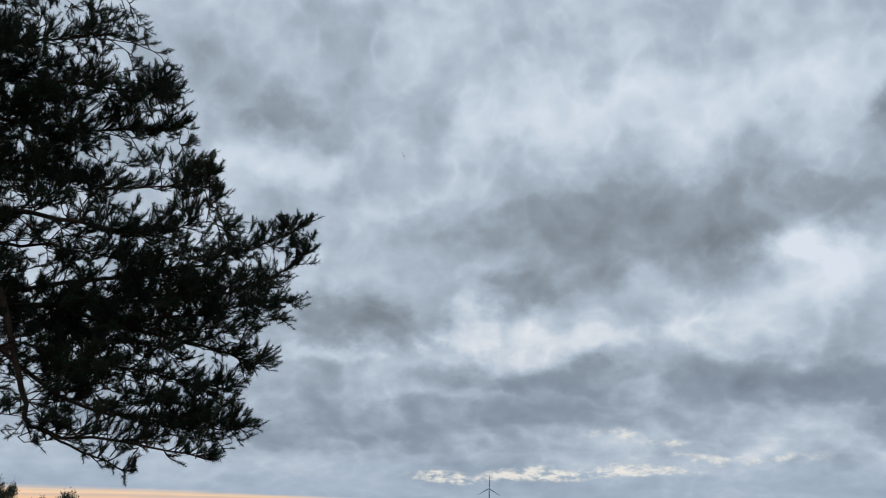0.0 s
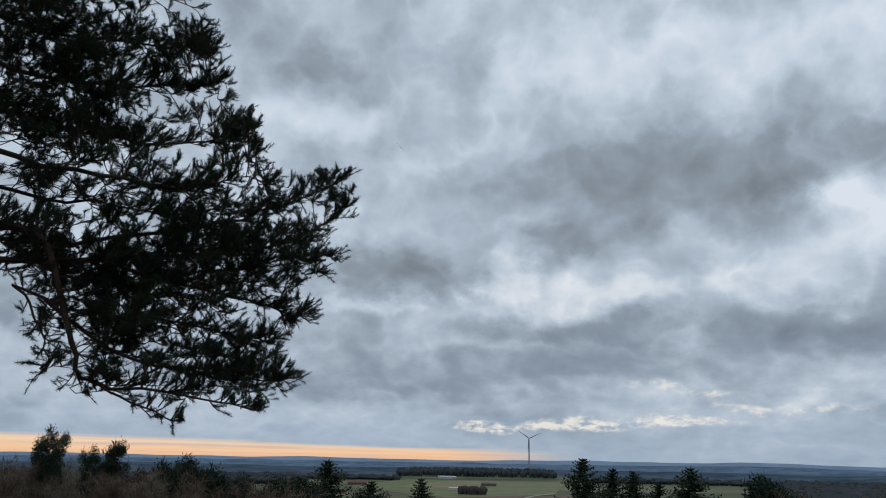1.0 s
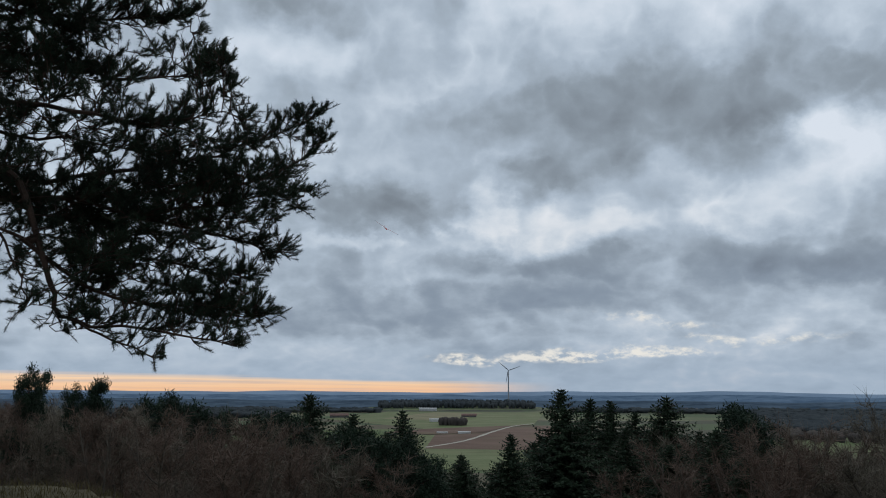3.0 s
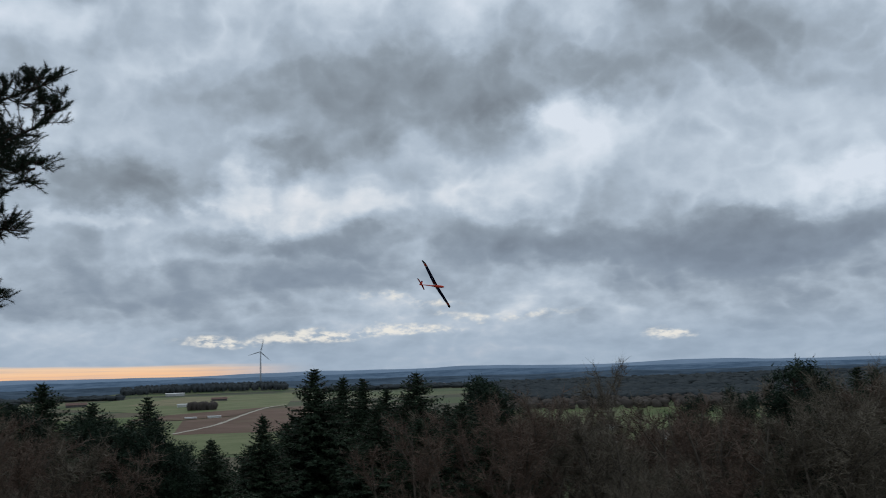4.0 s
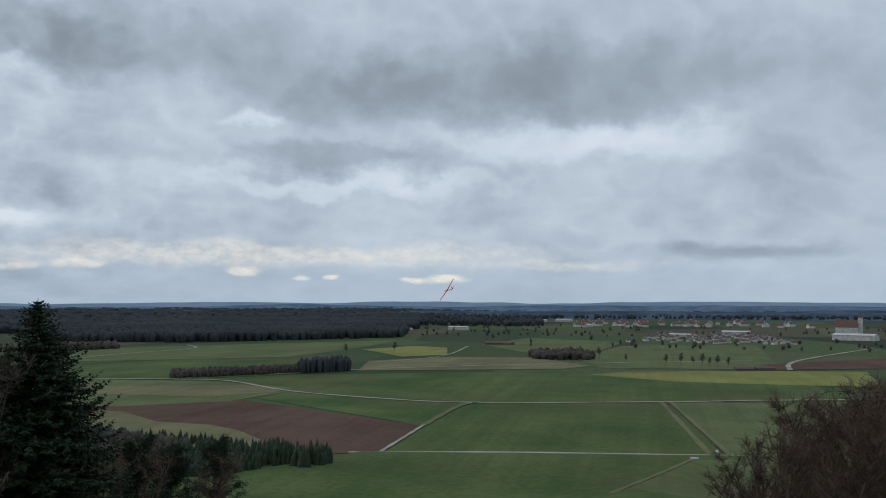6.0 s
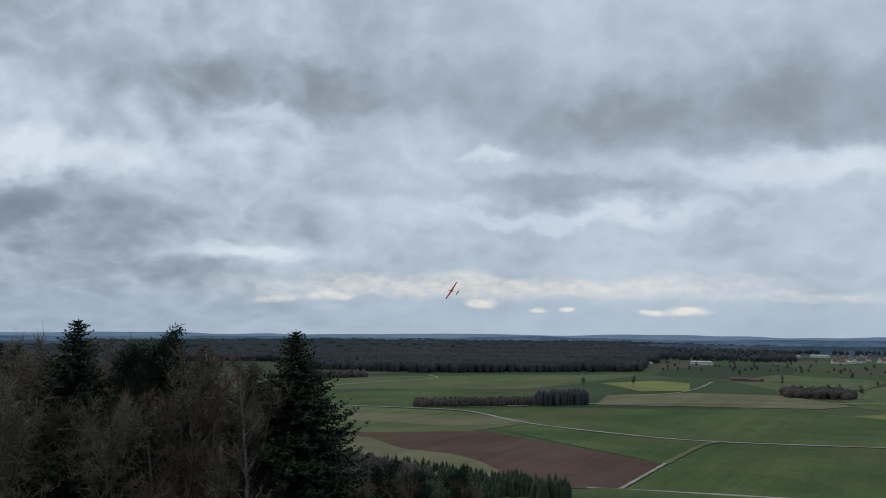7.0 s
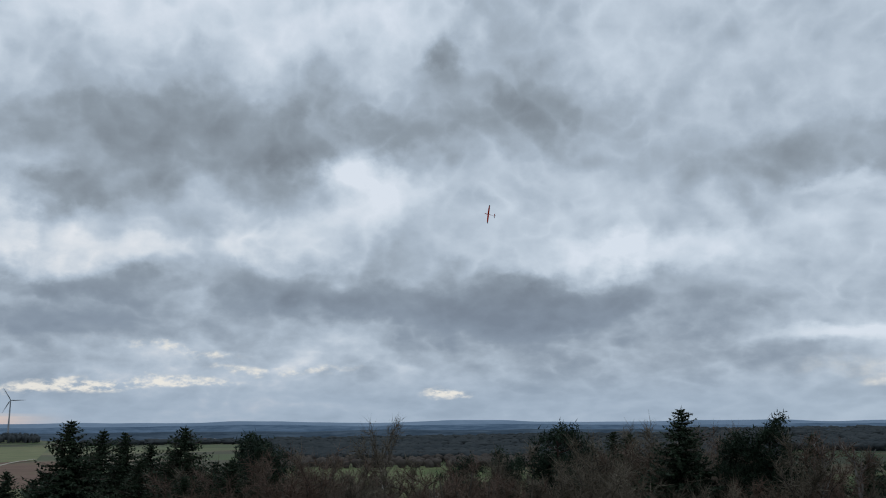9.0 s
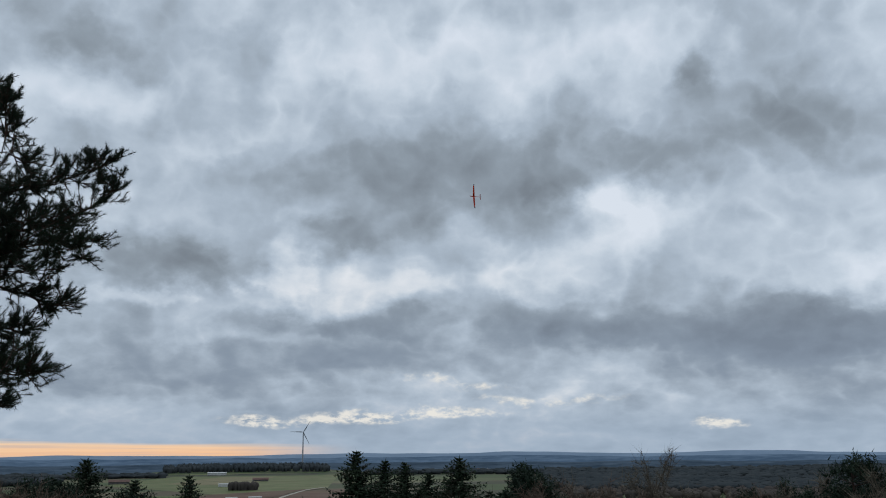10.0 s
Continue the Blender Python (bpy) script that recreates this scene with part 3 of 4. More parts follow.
def slope_pine(seed, tall, label):
    """A pine with a bare stem and a rounded, clumped crown."""
    rng = np.random.default_rng(seed)
    ob = holder("pine_tree", (0, 0, -200), label, "tree", "conifers of the slope")
    wood, leaf = Soup(), Soup()
    trunk = branch_line(rng, np.array((0, 0, -.4)), np.array((0, 0, 1.0)), tall * .97, 7, .04, .1)
    wood.tube(trunk, [tall * .012 * (1 - .85 * i / 7) + .01 for i in range(8)], 7)
    heart = []
    for _ in range(60):
        h = rng.uniform(.38, 1.0)
        k = min(h * 7, 6.99)
        a = trunk[int(k)] + (trunk[int(k) + 1] - trunk[int(k)]) * (k % 1)
        t = rng.uniform(0, 2 * math.pi)
        ln = tall * .23 * rng.uniform(.35, 1.3) * (1.28 - 1.0 * h)
        limb = branch_line(rng, a, unit(np.array((math.cos(t), math.sin(t), rng.uniform(.05, .7)))), ln, 4, .15, .12)
        wood.tube(limb, [.05, .035, .025, .018, .01], 4)
        for _ in range(11):
            c = limb[rng.integers(2, 5)] + rng.normal(0, .27, 3) * (1, 1, .6)
            heart.append(c)
    c = np.repeat(np.array(heart), 26, 0)
    m = len(c)
    leaf.slivers(c + rng.normal(0, .17, (m, 3)), rng.normal(0, .7, (m, 3)) + (0, 0, .5), rng.uniform(.15, .32, m), rng.uniform(.05, .09, (m, 1)), rng)
    wood.make("trunk", PINE_BARK, ob)
    leaf.make("crown", NEEDLE, ob)
    return ob


def near_pine():
    """The big pine beside the camera: its limbs reach over the view."""
    rng = np.random.default_rng(5)
    base = around(-39.5, 11.8)
    zb = height(base[0], base[1])
    ob = holder("pine_tree", (base[0], base[1], zb), "tall dark pine with spreading needle-clad limbs on a hilltop", "tree")
    origin = np.array((base[0], base[1], zb))
    wood, leaf, twig = Soup(), Soup(), Soup()
    trunk = [np.array((.12 * math.sin(i * 1.1), .1 * math.cos(i * 1.7), -.5 + i * 1.45)) for i in range(11)]
    wood.tube(trunk, [.27 - .022 * i for i in range(11)], 10)

    tips, ways = [], []

    def spray(a, d, reach, shoots):
        """A side branch with its shoots."""
        sub = branch_line(rng, a, d, reach, 3, .2, .06)
        twig.tube(sub, [.011, .008, .006, .004], 3)
        for _ in range(int(shoots * 1.5)):
            k = rng.uniform(.5, 3)
            k = min(k, 2.99)
            c = sub[int(k)] + (sub[int(k) + 1] - sub[int(k)]) * (k % 1)
            e = unit(d * .8 + rng.normal(0, .32, 3) + np.array((0, 0, .55)))
            tip = c + e * rng.uniform(.06, .17)
            twig.tube([c, tip], [.005, .003], 3)
            tips.append(tip), ways.append(e)
        tips.append(sub[-1]), ways.append(unit(sub[-1] - sub[-2]))

    def clad(line, start, reach, count, shoots):
        """Side branches along a limb's outer part."""
        n = len(line) - 1
        for _ in range(count):
            u = start + (1 - start) * rng.uniform(0, 1) ** .8
            k = min(u * n, n - 1e-3)
            a = line[int(k)] + (line[int(k) + 1] - line[int(k)]) * (k % 1)
            ahead = unit(line[min(int(k) + 1, n)] - line[int(k)])
            spray(a, unit(ahead * .75 + rng.normal(0, .6, 3) * (1, 1, .75) + np.array((0, 0, .15))), reach * rng.uniform(.45, 1.05) * (1.15 - .5 * u), shoots)

    lines = []

    def fork(p, near):
        """The place on the limbs built so far from which a bough to p grows."""
        far = np.linalg.norm(np.array(lines) - p, axis=1)
        k = int(far.argmin())
        return lines[k] if .05 < far[k] < near else None

    def limb(points, thick, count, reach=.5, start=.3, shoots=5, root=None):
        """A limb through (azimuth, elevation, distance) points."""
        pts = [around(a, r, EYE + r * math.tan(radians(e))) - origin for a, e, r in points]
        if root is not None:
            pts.insert(0, np.array((0, 0, root)))
        else:
            grown = fork(pts[0], 1.6)
            if grown is not None:
                pts.insert(0, grown)
        line = []
        for i in range(len(pts) - 1):
            p0, p1, p2, p3 = pts[max(i - 1, 0)], pts[i], pts[i + 1], pts[min(i + 2, len(pts) - 1)]
            for k in range(4):
                t = k / 4
                q = .5 * (2 * p1 + (p2 - p0) * t + (2 * p0 - 5 * p1 + 4 * p2 - p3) * t * t + (3 * p1 - p0 - 3 * p2 + p3) * t ** 3)
                line.append(q + rng.normal(0, .022, 3))
        line.append(pts[-1])
        m = len(line) - 1
        wood.tube(line, [thick * .62 * (1 - i / m) ** 1.1 + .007 for i in range(m + 1)], 6)
        lines.extend(line)
        clad(line, start, reach, count, shoots)

    # low limbs
    limb([(-31.9, 12.7, 11.6), (-29.9, 11.3, 11.5), (-28.0, 6.2, 11.5), (-26.8, 4.0, 11.4), (-20.7, 3.3, 11.0), (-17.2, 2.6, 10.8)], .085, 44, .5, .5, root=4.2)
    limb([(-29.5, 8.2, 11.5), (-24.7, 5.6, 11.6), (-18.6, 4.6, 11.8), (-15.6, 4.6, 12.0)], .05, 62, .55, .25)
    limb([(-26.8, 4.0, 11.4), (-24.5, 2.9, 11.2), (-22.0, 1.8, 11.0)], .022, 13, .3, .3, 3)
    limb([(-31.4, 9.2, 11.6), (-29.8, 7.0, 11.3), (-29.4, 4.6, 11.0)], .03, 14, .4, .4, 3)
    limb([(-24.9, 8.0, 12.0), (-19.0, 7.2, 12.2), (-16.6, 6.9, 12.3)], .03, 44, .5, .0)
    # the long middle limbs
    limb([(-30.1, 10.9, 12.0), (-19.5, 12.4, 12.3), (-15.2, 13.6, 12.4), (-12.3, 15.6, 12.5)], .075, 80, .6, .2, root=3.9)
    limb([(-31.8, 11.8, 12.4), (-21.5, 13.8, 12.6), (-17.0, 15.2, 12.7), (-12.6, 17.4, 12.8)], .06, 80, .6, .2, root=4.4)
    limb([(-26.5, 10.8, 12.2), (-19.2, 9.7, 12.4), (-16.2, 8.9, 12.5), (-14.6, 8.6, 12.5)], .045, 66, .5, .1)
    limb([(-23.5, 10.6, 11.7), (-18.4, 11.4, 11.8), (-13.7, 12.7, 11.9)], .04, 62, .5, .1)
    limb([(-30.0, 10.4, 12.8), (-25.0, 9.6, 13.0), (-20.0, 9.2, 13.2)], .045, 55, .6, .0)
    # the upper limbs
    limb([(-32.5, 16.7, 11.4), (-26.3, 16.2, 11.3), (-23.1, 16.0, 11.3), (-18.4, 17.2, 11.3)], .06, 50, .45, .45, root=5.6)
    limb([(-32.2, 14.7, 12.9), (-26.7, 14.6, 13.1), (-22.0, 14.4, 13.2)], .05, 26, .55, .3, root=5.0)
    limb([(-32.8, 19.2, 12.2), (-25.3, 18.6, 12.4), (-19.2, 19.3, 12.5)], .055, 58, .5, .2, root=6.2)
    limb([(-33.2, 21.6, 11.8), (-26.0, 21.9, 11.9), (-21.7, 22.4, 12.0)], .055, 58, .5, .1, root=6.9)
    limb([(-33.6, 24.2, 12.4), (-26.0, 24.4, 12.6), (-21.6, 24.8, 12.7)], .05, 52, .55, .0, root=7.6)
    limb([(-34.2, 25.8, 11.8), (-30.7, 26.3, 11.8), (-26.4, 27.4, 11.9)], .05, 58, .55, .0, root=8.2)
    limb([(-34.5, 29.0, 12.2), (-30.0, 30.0, 12.3), (-26.4, 30.6, 12.4)], .045, 55, .55, .0, root=9.2)
    limb([(-35.0, 32.5, 12.0), (-31.0, 33.5, 12.1), (-28.4, 34.0, 12.2)], .04, 45, .55, .0, root=10.4)
    # lesser boughs gather in clumps: azimuth, elevation, half width, half height (degrees), how full
    lower = [(-19.3, 14.7, 5.3, 1.5, 1.3), (-14.3, 16.6, 2.3, .9, .4), (-24.4, 13.9, 3.7, 1.2, .5), (-17.3, 12.0, 3.7, 1.5, .8), (-21.4, 9.9, 4.8, 1.6, .8),
             (-14.8, 12.1, 1.5, 2.0, .5), (-27.4, 10.5, 4.8, 1.8, 1.4), (-30.0, 8.6, 1.8, 2.2, .3), (-20.5, 6.1, 5.1, 1.4, 1.6), (-16.9, 4.9, 1.6, .9, .35),
             (-22.7, 4.3, 4.4, .9, .35), (-30.9, 13.8, 2.3, 1.2, .3), (-22.2, 2.2, .9, .8, .1), (-27.5, 5.0, 2.2, 1.3, .15), (-30.3, 11.9, 2.6, 1.5, .6), (-29.8, 16.0, 3.4, 1.1, .55), (-25.9, 10.6, 3.0, 1.2, .8), (-21.0, 12.8, 2.6, 1.0, .9), (-25.0, 7.8, 2.6, 1.3, 1.1)]
    upper = [(-30.9, 20.6, 4.2, 2.4, 2.6), (-27.0, 19.6, 3.4, 1.8, 1.0), (-31.6, 23.0, 3.0, 1.6, 1.2), (-23.4, 24.2, 2.8, 1.2, .5), (-22.2, 21.3, 2.8, 1.5, .5), (-29.7, 18.5, 3.8, 1.2, .8), (-20.3, 20.0, 1.8, 1.2, .4),
             (-23.3, 17.4, 4.4, 1.0, .5), (-18.9, 17.6, 1.1, .5, .2), (-30.5, 26.6, 4.9, 2.9, 1.6), (-26.2, 28.2, 1.9, 1.8, .4), (-23.3, 25.0, 1.8, 1.6, .5),
             (-28.6, 23.6, 4.4, 2.4, 1.2), (-29.4, 31.5, 3.0, 2.5, .7), (-34.0, 24.0, 3.0, 6.0, .6)]
    for a0, e0, ha, he, full in lower + upper:
        for _ in range(int(22 * full)):
            t, u = rng.uniform(0, 2 * math.pi), rng.random() ** .5
            a, e, r = a0 + ha * u * math.cos(t), e0 + he * u * math.sin(t), rng.uniform(10.9, 13.4)
            tip = around(a, r, EYE + r * math.tan(radians(e))) - origin
            root = around(a - rng.uniform(2, 4.5), r + rng.normal(0, .4), EYE + r * math.tan(radians(e - rng.uniform(-.6, 1.6)))) - origin
            grown = fork(root, .45)
            if grown is None:
                grown = fork(tip, 1.1)
            if grown is None:
                continue
            root = grown
            sag = rng.normal(0, .10, 3)
            line = [root + (tip - root) * k / 4 + sag * math.sin(math.pi * k / 4) + rng.normal(0, .03, 3) for k in range(5)]
            wood.tube(line, [.009, .008, .007, .006, .004], 3)
            clad(line, .15, .30, 6, 4)
    # limbs on the far side of the stem
    for i in range(10):
        a = rng.uniform(150, 300)
        h = rng.uniform(4.5, 12.5)
        ln = 4.2 * (1.2 - h / 15)
        d = np.array((math.cos(radians(a)), math.sin(radians(a)), .15))
        line = branch_line(rng, np.array((0, 0, h)), unit(d), ln, 6, .12, .03)
        wood.tube(line, [.06 * (1 - .8 * j / 6) + .006 for j in range(7)], 5)
        clad(line, .3, .6, 24, 4)
    for i in range(8):
        line = branch_line(rng, np.array((0, 0, 13.2 + .1 * i)), unit(rng.normal(0, 1, 3) + np.array((0, 0, .8))), 1.6, 4, .15, .1)
        clad(line, .1, .5, 16, 4)
    wood.make("trunk", PINE_BARK, ob)
    tagged(twig.make("branchwork", PINE_BARK, ob), kind="stuff")
    brush(rng, tips, ways, leaf)
    leaf.make("crown", NEEDLE, ob)


near_pine()

SPRUCES = [spruce_tree(s, 18.0, m, "dark green spruce with drooping branches on a slope") for s, m in ((11, .55), (12, .46), (13, .62))]
PINES = [slope_pine(s, 17.0, "dark green pine with a clumped crown on a slope") for s in (21, 22)]
BARES = [bare_tree(31, 15, 4.6, BARK, TWIG, "leafless grey-brown broadleaf tree on a wooded slope"),
         bare_tree(32, 15, 4.0, BARK, TWIG, "leafless grey-brown broadleaf tree on a wooded slope", stems=2),
         bare_tree(33, 15, 4.8, BARK, RED_TWIG, "leafless russet-brown broadleaf tree on a wooded slope"),
         bare_tree(34, 15, 3.6, BARK, RED_TWIG, "leafless russet-brown broadleaf tree on a wooded slope", stems=3)]
BIRCHES = [bare_tree(35, 16, 3.0, BIRCH, RED_TWIG, "leafless birch with a thin white trunk", "birch_tree", 1, .8)]
RNG = random.Random(4)


def plant(proto, az, r, tall=None, top=None, turn=None, wide=1.0):
    """A copy of a tree at an azimuth and a distance, with its height, or with its top at an elevation."""
    p = around(az, r)
    z = height(p[0], p[1])
    full = proto.get("full", 18.0 if proto.name.startswith("spruce") else 17.0)
    if top is not None:
        tall = EYE + r * math.tan(radians(top)) - z
    k = tall / full
    ob = copy_thing(proto, pose(p[0], p[1], z))
    ob.matrix_basis = pose(p[0], p[1], z, 0, 0, RNG.uniform(0, 360) if turn is None else turn) @ Matrix.Diagonal((k * wide, k * wide, k, 1))
    return ob


# conifers that stand out along the edge of the slope: azimuth, distance, elevation of the top
for az, r, top, n in ((3.3, 62, .1, 0), (5.1, 70, -.5, 1), (6.3, 66, -.6, 1), (7.8, 74, -1.3, 0), (9.75, 72, -.35, 2), (53.2, 46, .02, 2),
                      (50.6, 50, -2.0, 0), (40.3, 50, .6, 0), (-6.7, 66, -1.3, 1), (-12.5, 60, -.3, 2), (0.1, 58, -2.7, 1), (-9.8, 70, -1.5, 0),
                      (1.6, 75, -3.2, 2), (-3.0, 62, -4.0, 0), (11.6, 66, -2.4, 1), (37.2, 74, -.9, 1), (36.2, 90, -.75, 1), (47.7, 66, -.9, 1)):
    plant(SPRUCES[n], az, r, top=top)
for az, r, top, n, w in ((13.6, 64, -.75, 0, 1.0), (15.1, 60, -1.0, 1, 1.1), (33.7, 52, -.25, 0, 1.1), (44.6, 48, .12, 1, 1.0), (43.2, 50, -.8, 0, .9),
                         (-14.4, 50, -1.3, 0, 1.2), (-16.2, 48, -1.5, 1, 1.1), (-17.9, 46, -.9, 1, 1.1), (-19.0, 47, -1.0, 0, 1.0), (-20.2, 46, -.4, 0, 1.0), (-21.6, 44, -.3, 1, 1.0), (-25.4, 38, .7, 0, .75), (-26.4, 37, .2, 1, .7),
                         (-28.1, 34, 1.3, 1, .75), (-29.2, 33, .8, 0, .7), (-10.9, 64, -2.2, 1, 1.0), (-8.0, 62, -2.8, 0, 1.1), (-5.2, 60, -3.4, 1, 1.1), (26.5, 75, -2.2, 0, .9),
                         (-23.3, 50, -.6, 1, .8), (29.8, 70, -1.9, 1, .9), (60.5, 70, -8.6, 0, 1.2), (63.0, 95, -8.4, 1, 1.2), (58.4, 60, -8.0, 1, 1.2)):
    plant(PINES[n], az, r, top=top, wide=w)
# single leafless trees
LONE = bare_tree(36, 15, 4.4, BARK, TWIG, "leafless round-crowned tree above a brown wood", dense=.9)
plant(LONE, 21.0, 72, top=.1, wide=.7)
BIRCHES.append(LONE)
for az, r, top in ((49.6, 44, -1.3), (48.6, 47, -1.0), (50.3, 52, -1.6)):
    plant(BIRCHES[0], az, r, top=top)
for az, r, top, n in ((40.4, 52, -.5, 0), (42.0, 50, -1.1, 1), (38.8, 50, -1.2, 0), (45.5, 48, -1.4, 1), (47.2, 50, -1.5, 2), (46.4, 44, -3, 3),
                      (36.8, 56, -1.7, 3), (34.6, 58, -1.8, 1), (32.0, 60, -1.6, 2), (13.4, 46, -1.9, 2), (15.4, 48, -2.3, 2), (11.8, 48, -3.4, 3), (8.7, 42, -4.4, 3)):
    plant(BARES[n], az, r, top=top)
# the brown wood that fills the slope
for i in range(84):
    az = 11.5 + 39 * (i + RNG.random()) / 84
    crest = float(np.interp(az, [11, 16, 19, 23, 28, 31, 36, 38.5, 40, 42, 45, 47, 51], [-3.0, -2.3, -1.9, -2.4, -2.2, -1.9, -1.7, -1.4, -.7, -.7, -1.2, -1.3, -2.0]))
    n = RNG.choice((0, 0, 1, 1, 2)) if 30 < az < 47 else RNG.randrange(4)
    r = RNG.uniform(40, 84)
    plant(BARES[n], az, r, top=crest - 2.9 * RNG.random() ** 1.3 - max(0, 58 - r) * .06, wide=RNG.uniform(.9, 1.2))
for i in range(54):
    az = -32 + 20.5 * (i + RNG.random()) / 54
    crest = float(np.interp(az, [-31, -27, -22, -17, -12], [-.6, -.9, -1.3, -2.2, -3.6]))
    plant(BARES[RNG.randrange(4)], az, RNG.uniform(27, 50), top=crest + .2 - 1.8 * RNG.random() ** 1.6, wide=RNG.uniform(.9, 1.2))
for i in range(54):
    az = -14.5 + 31 * (i + RNG.random()) / 54
    crest = float(np.interp(az, [-14.5, -11, -9, -6.5, -4.2, -1, .8, 2.2, 3.3, 8, 12, 16], [-2.2, -1.9, -2.3, -2.4, -4.3, -4.4, -3.8, -2.2, -1.3, -1.9, -2.1, -3.2]))
    kind = (PINES if az < -3.5 and RNG.random() < .6 else SPRUCES)
    plant(kind[RNG.randrange(len(kind))], az, RNG.uniform(46, 105), top=crest - 3.0 * RNG.random() ** 1.3, wide=RNG.uniform(1.0, 1.25))
for i in range(46):
    az = 96.3 + 18 * (i + RNG.random()) / 46
    crest = float(np.interp(az, [96, 98, 100.5, 105, 114], [-10.5, -8.0, -5.6, -4.2, -3.0]))
    plant(BARES[2 + RNG.randrange(2)], az, RNG.uniform(26, 40), top=crest - 1.5 * RNG.random(), wide=RNG.uniform(.9, 1.15))
for i in range(10):
    plant(BARES[RNG.randrange(4)], RNG.uniform(54.5, 62), RNG.uniform(50, 90), top=RNG.uniform(-10.5, -8.6), wide=1.1)
for ob in SPRUCES + PINES + BARES + BIRCHES:
    for o in (*ob.children_recursive, ob):
        bpy.data.objects.remove(o)


def bank_grass():
    """Tufts of dull grass on the rim of the hilltop."""
    rng = np.random.default_rng(8)
    s, p = Soup(), []
    for _ in range(5200):
        q = around(rng.uniform(-36, -20), rng.uniform(10, 21))
        p.append((q[0], q[1], height(q[0], q[1]) - .02))
    m = len(p)
    s.blades(p, rng.normal(0, .35, (m, 3)) + (0, 0, 1), rng.uniform(.06, .2, m), rng.uniform(.008, .018, m), rng)
    tagged(s.make("grass", DRY_GRASS), "short dull green and straw grass on a hilltop", "grass", kind="stuff")


bank_grass()


# ------------------------------------------------------------------ far woods
def wood_of(name, places, material, label, wide=(3.6, 6.2), tall=(11, 15), pointed=False):
    """Many far trees as one wood: uneven rounded or pointed crowns."""
    rng = np.random.default_rng(len(places))
    s, k = Soup(), 6
    shape = ((1.0, .02), (.72, .36), (.42, .70)) if pointed else ((.62, -.02), (1.0, .5), (.8, .8))
    f = [(a * k + i, a * k + (i + 1) % k, (a + 1) * k + (i + 1) % k, (a + 1) * k + i) for a in range(2) for i in range(k)]
    f += [(2 * k + i, 2 * k + (i + 1) % k, 3 * k) for i in range(k)]
    for x, y in places:
        z, w, h, t0 = height(x, y), rng.uniform(*wide), rng.uniform(*tall), rng.uniform(0, 6)
        t = t0 + 2 * math.pi * np.arange(k) / k
        v = []
        for a, b in shape:
            r = w * a * rng.uniform(.6, 1.3, k)
            v.append(np.stack([x + r * np.cos(t), y + r * np.sin(t), z + h * (b + rng.normal(0, .05, k))], 1))
        s.add(np.concatenate(v + [np.array([[x + rng.normal(0, .2 * w), y, z + h]])]), f)
    tagged(s.make(name, material, flat=False), label, "woodland", kind="stuff")


def sector(rng, n, az0, az1, r0, r1):
    out = []
    for _ in range(n):
        p = around(rng.uniform(az0, az1), r0 + (r1 - r0) * rng.random() ** 1.4)
        out.append((p[0], p[1]))
    return out


def inside(rng, n, corners):
    """Places within a four-cornered plot."""
    a, b, c, d = [np.array(q, float) for q in corners]
    out = []
    for _ in range(n):
        u, v = rng.random(), rng.random()
        out.append(tuple((a * (1 - u) + b * u) * (1 - v) + (d * (1 - u) + c * u) * v))
    return out


R = np.random.default_rng(77)
big = inside(R, 4200, [(1054, 592), (1280, 345), (2300, 560), (1700, 980)]) + inside(R, 1200, [(1061, 757), (1064, 600), (1800, 980), (1500, 1150)])
wood_of("forest", big, FOREST, "dark conifer forest covering a low rise beyond the fields")
wood_of("forest", sector(R, 4200, 40, 76, 1650, 3300), FOREST, "wide dark conifer forest behind a nearer wood", (9, 15))
wood_of("forest", sector(R, 1500, 76, 122, 2600, 3400) + sector(R, 350, 75, 84, 1900, 2600), FOREST, "dark band of forest behind the villages")
wood_of("copse", sector(R, 420, 15, 44, 1060, 1330), BROWN_WOOD, "brown leafless woodland on the plain", (4, 8), (8, 11))
wood_of("forest", sector(R, 3000, 15, 46, 1250, 2550), FOREST, "dark forest over the plain past bare treetops", (9, 15), (9, 13))
wood_of("forest", sector(R, 520, -8.2, 1.6, 2480, 2780), FOREST, "low wooded hill before the wind turbine", tall=(12, 18))
wood_of("forest", sector(R, 420, -40, -8, 2150, 2400) + sector(R, 260, -34, -14, 1750, 2050) + sector(R, 160, 4, 15, 2250, 2450), FOREST, "dark patches of wood over the far plain", (9, 16), (8, 12))
wood_of("forest", [tuple(around(a, r)[:2]) for a, r in zip(R.uniform(46, 125, 1700), R.uniform(3150, 3600, 1700))], FOREST, "far dark woods below the hills", (9, 20), (9, 15))
wood_of("copse", inside(R, 1300, [(574, 322), (668, 222), (690, 236), (600, 336)]), BROWN_WOOD, "brown leafless copse among the fields", (.7, 1.5), (2.5, 6.5))
wood_of("copse", inside(R, 110, [(632, 246), (668, 220), (686, 232), (650, 258)]), FOREST, "dark pines at the end of a copse", (1.2, 2.4), (9, 12.5))
wood_of("copse", inside(R, 90, [(840, 640), (905, 575), (930, 590), (870, 660)]), BROWN_WOOD, "leafless scrub along a field track", (2.0, 4.0), (5, 10))
wood_of("copse", inside(R, 60, [(-105, 1395), (-68, 1395), (-68, 1420), (-105, 1420)]), BROWN_WOOD, "small brown copse in the open fields", (3, 5), (9, 14))
wood_of("copse", inside(R, 90, [(830, 92), (835, 40), (905, 50), (890, 110)]), BROWN_WOOD, "brown leafless scrub round a pond", (3, 5), (5, 9))
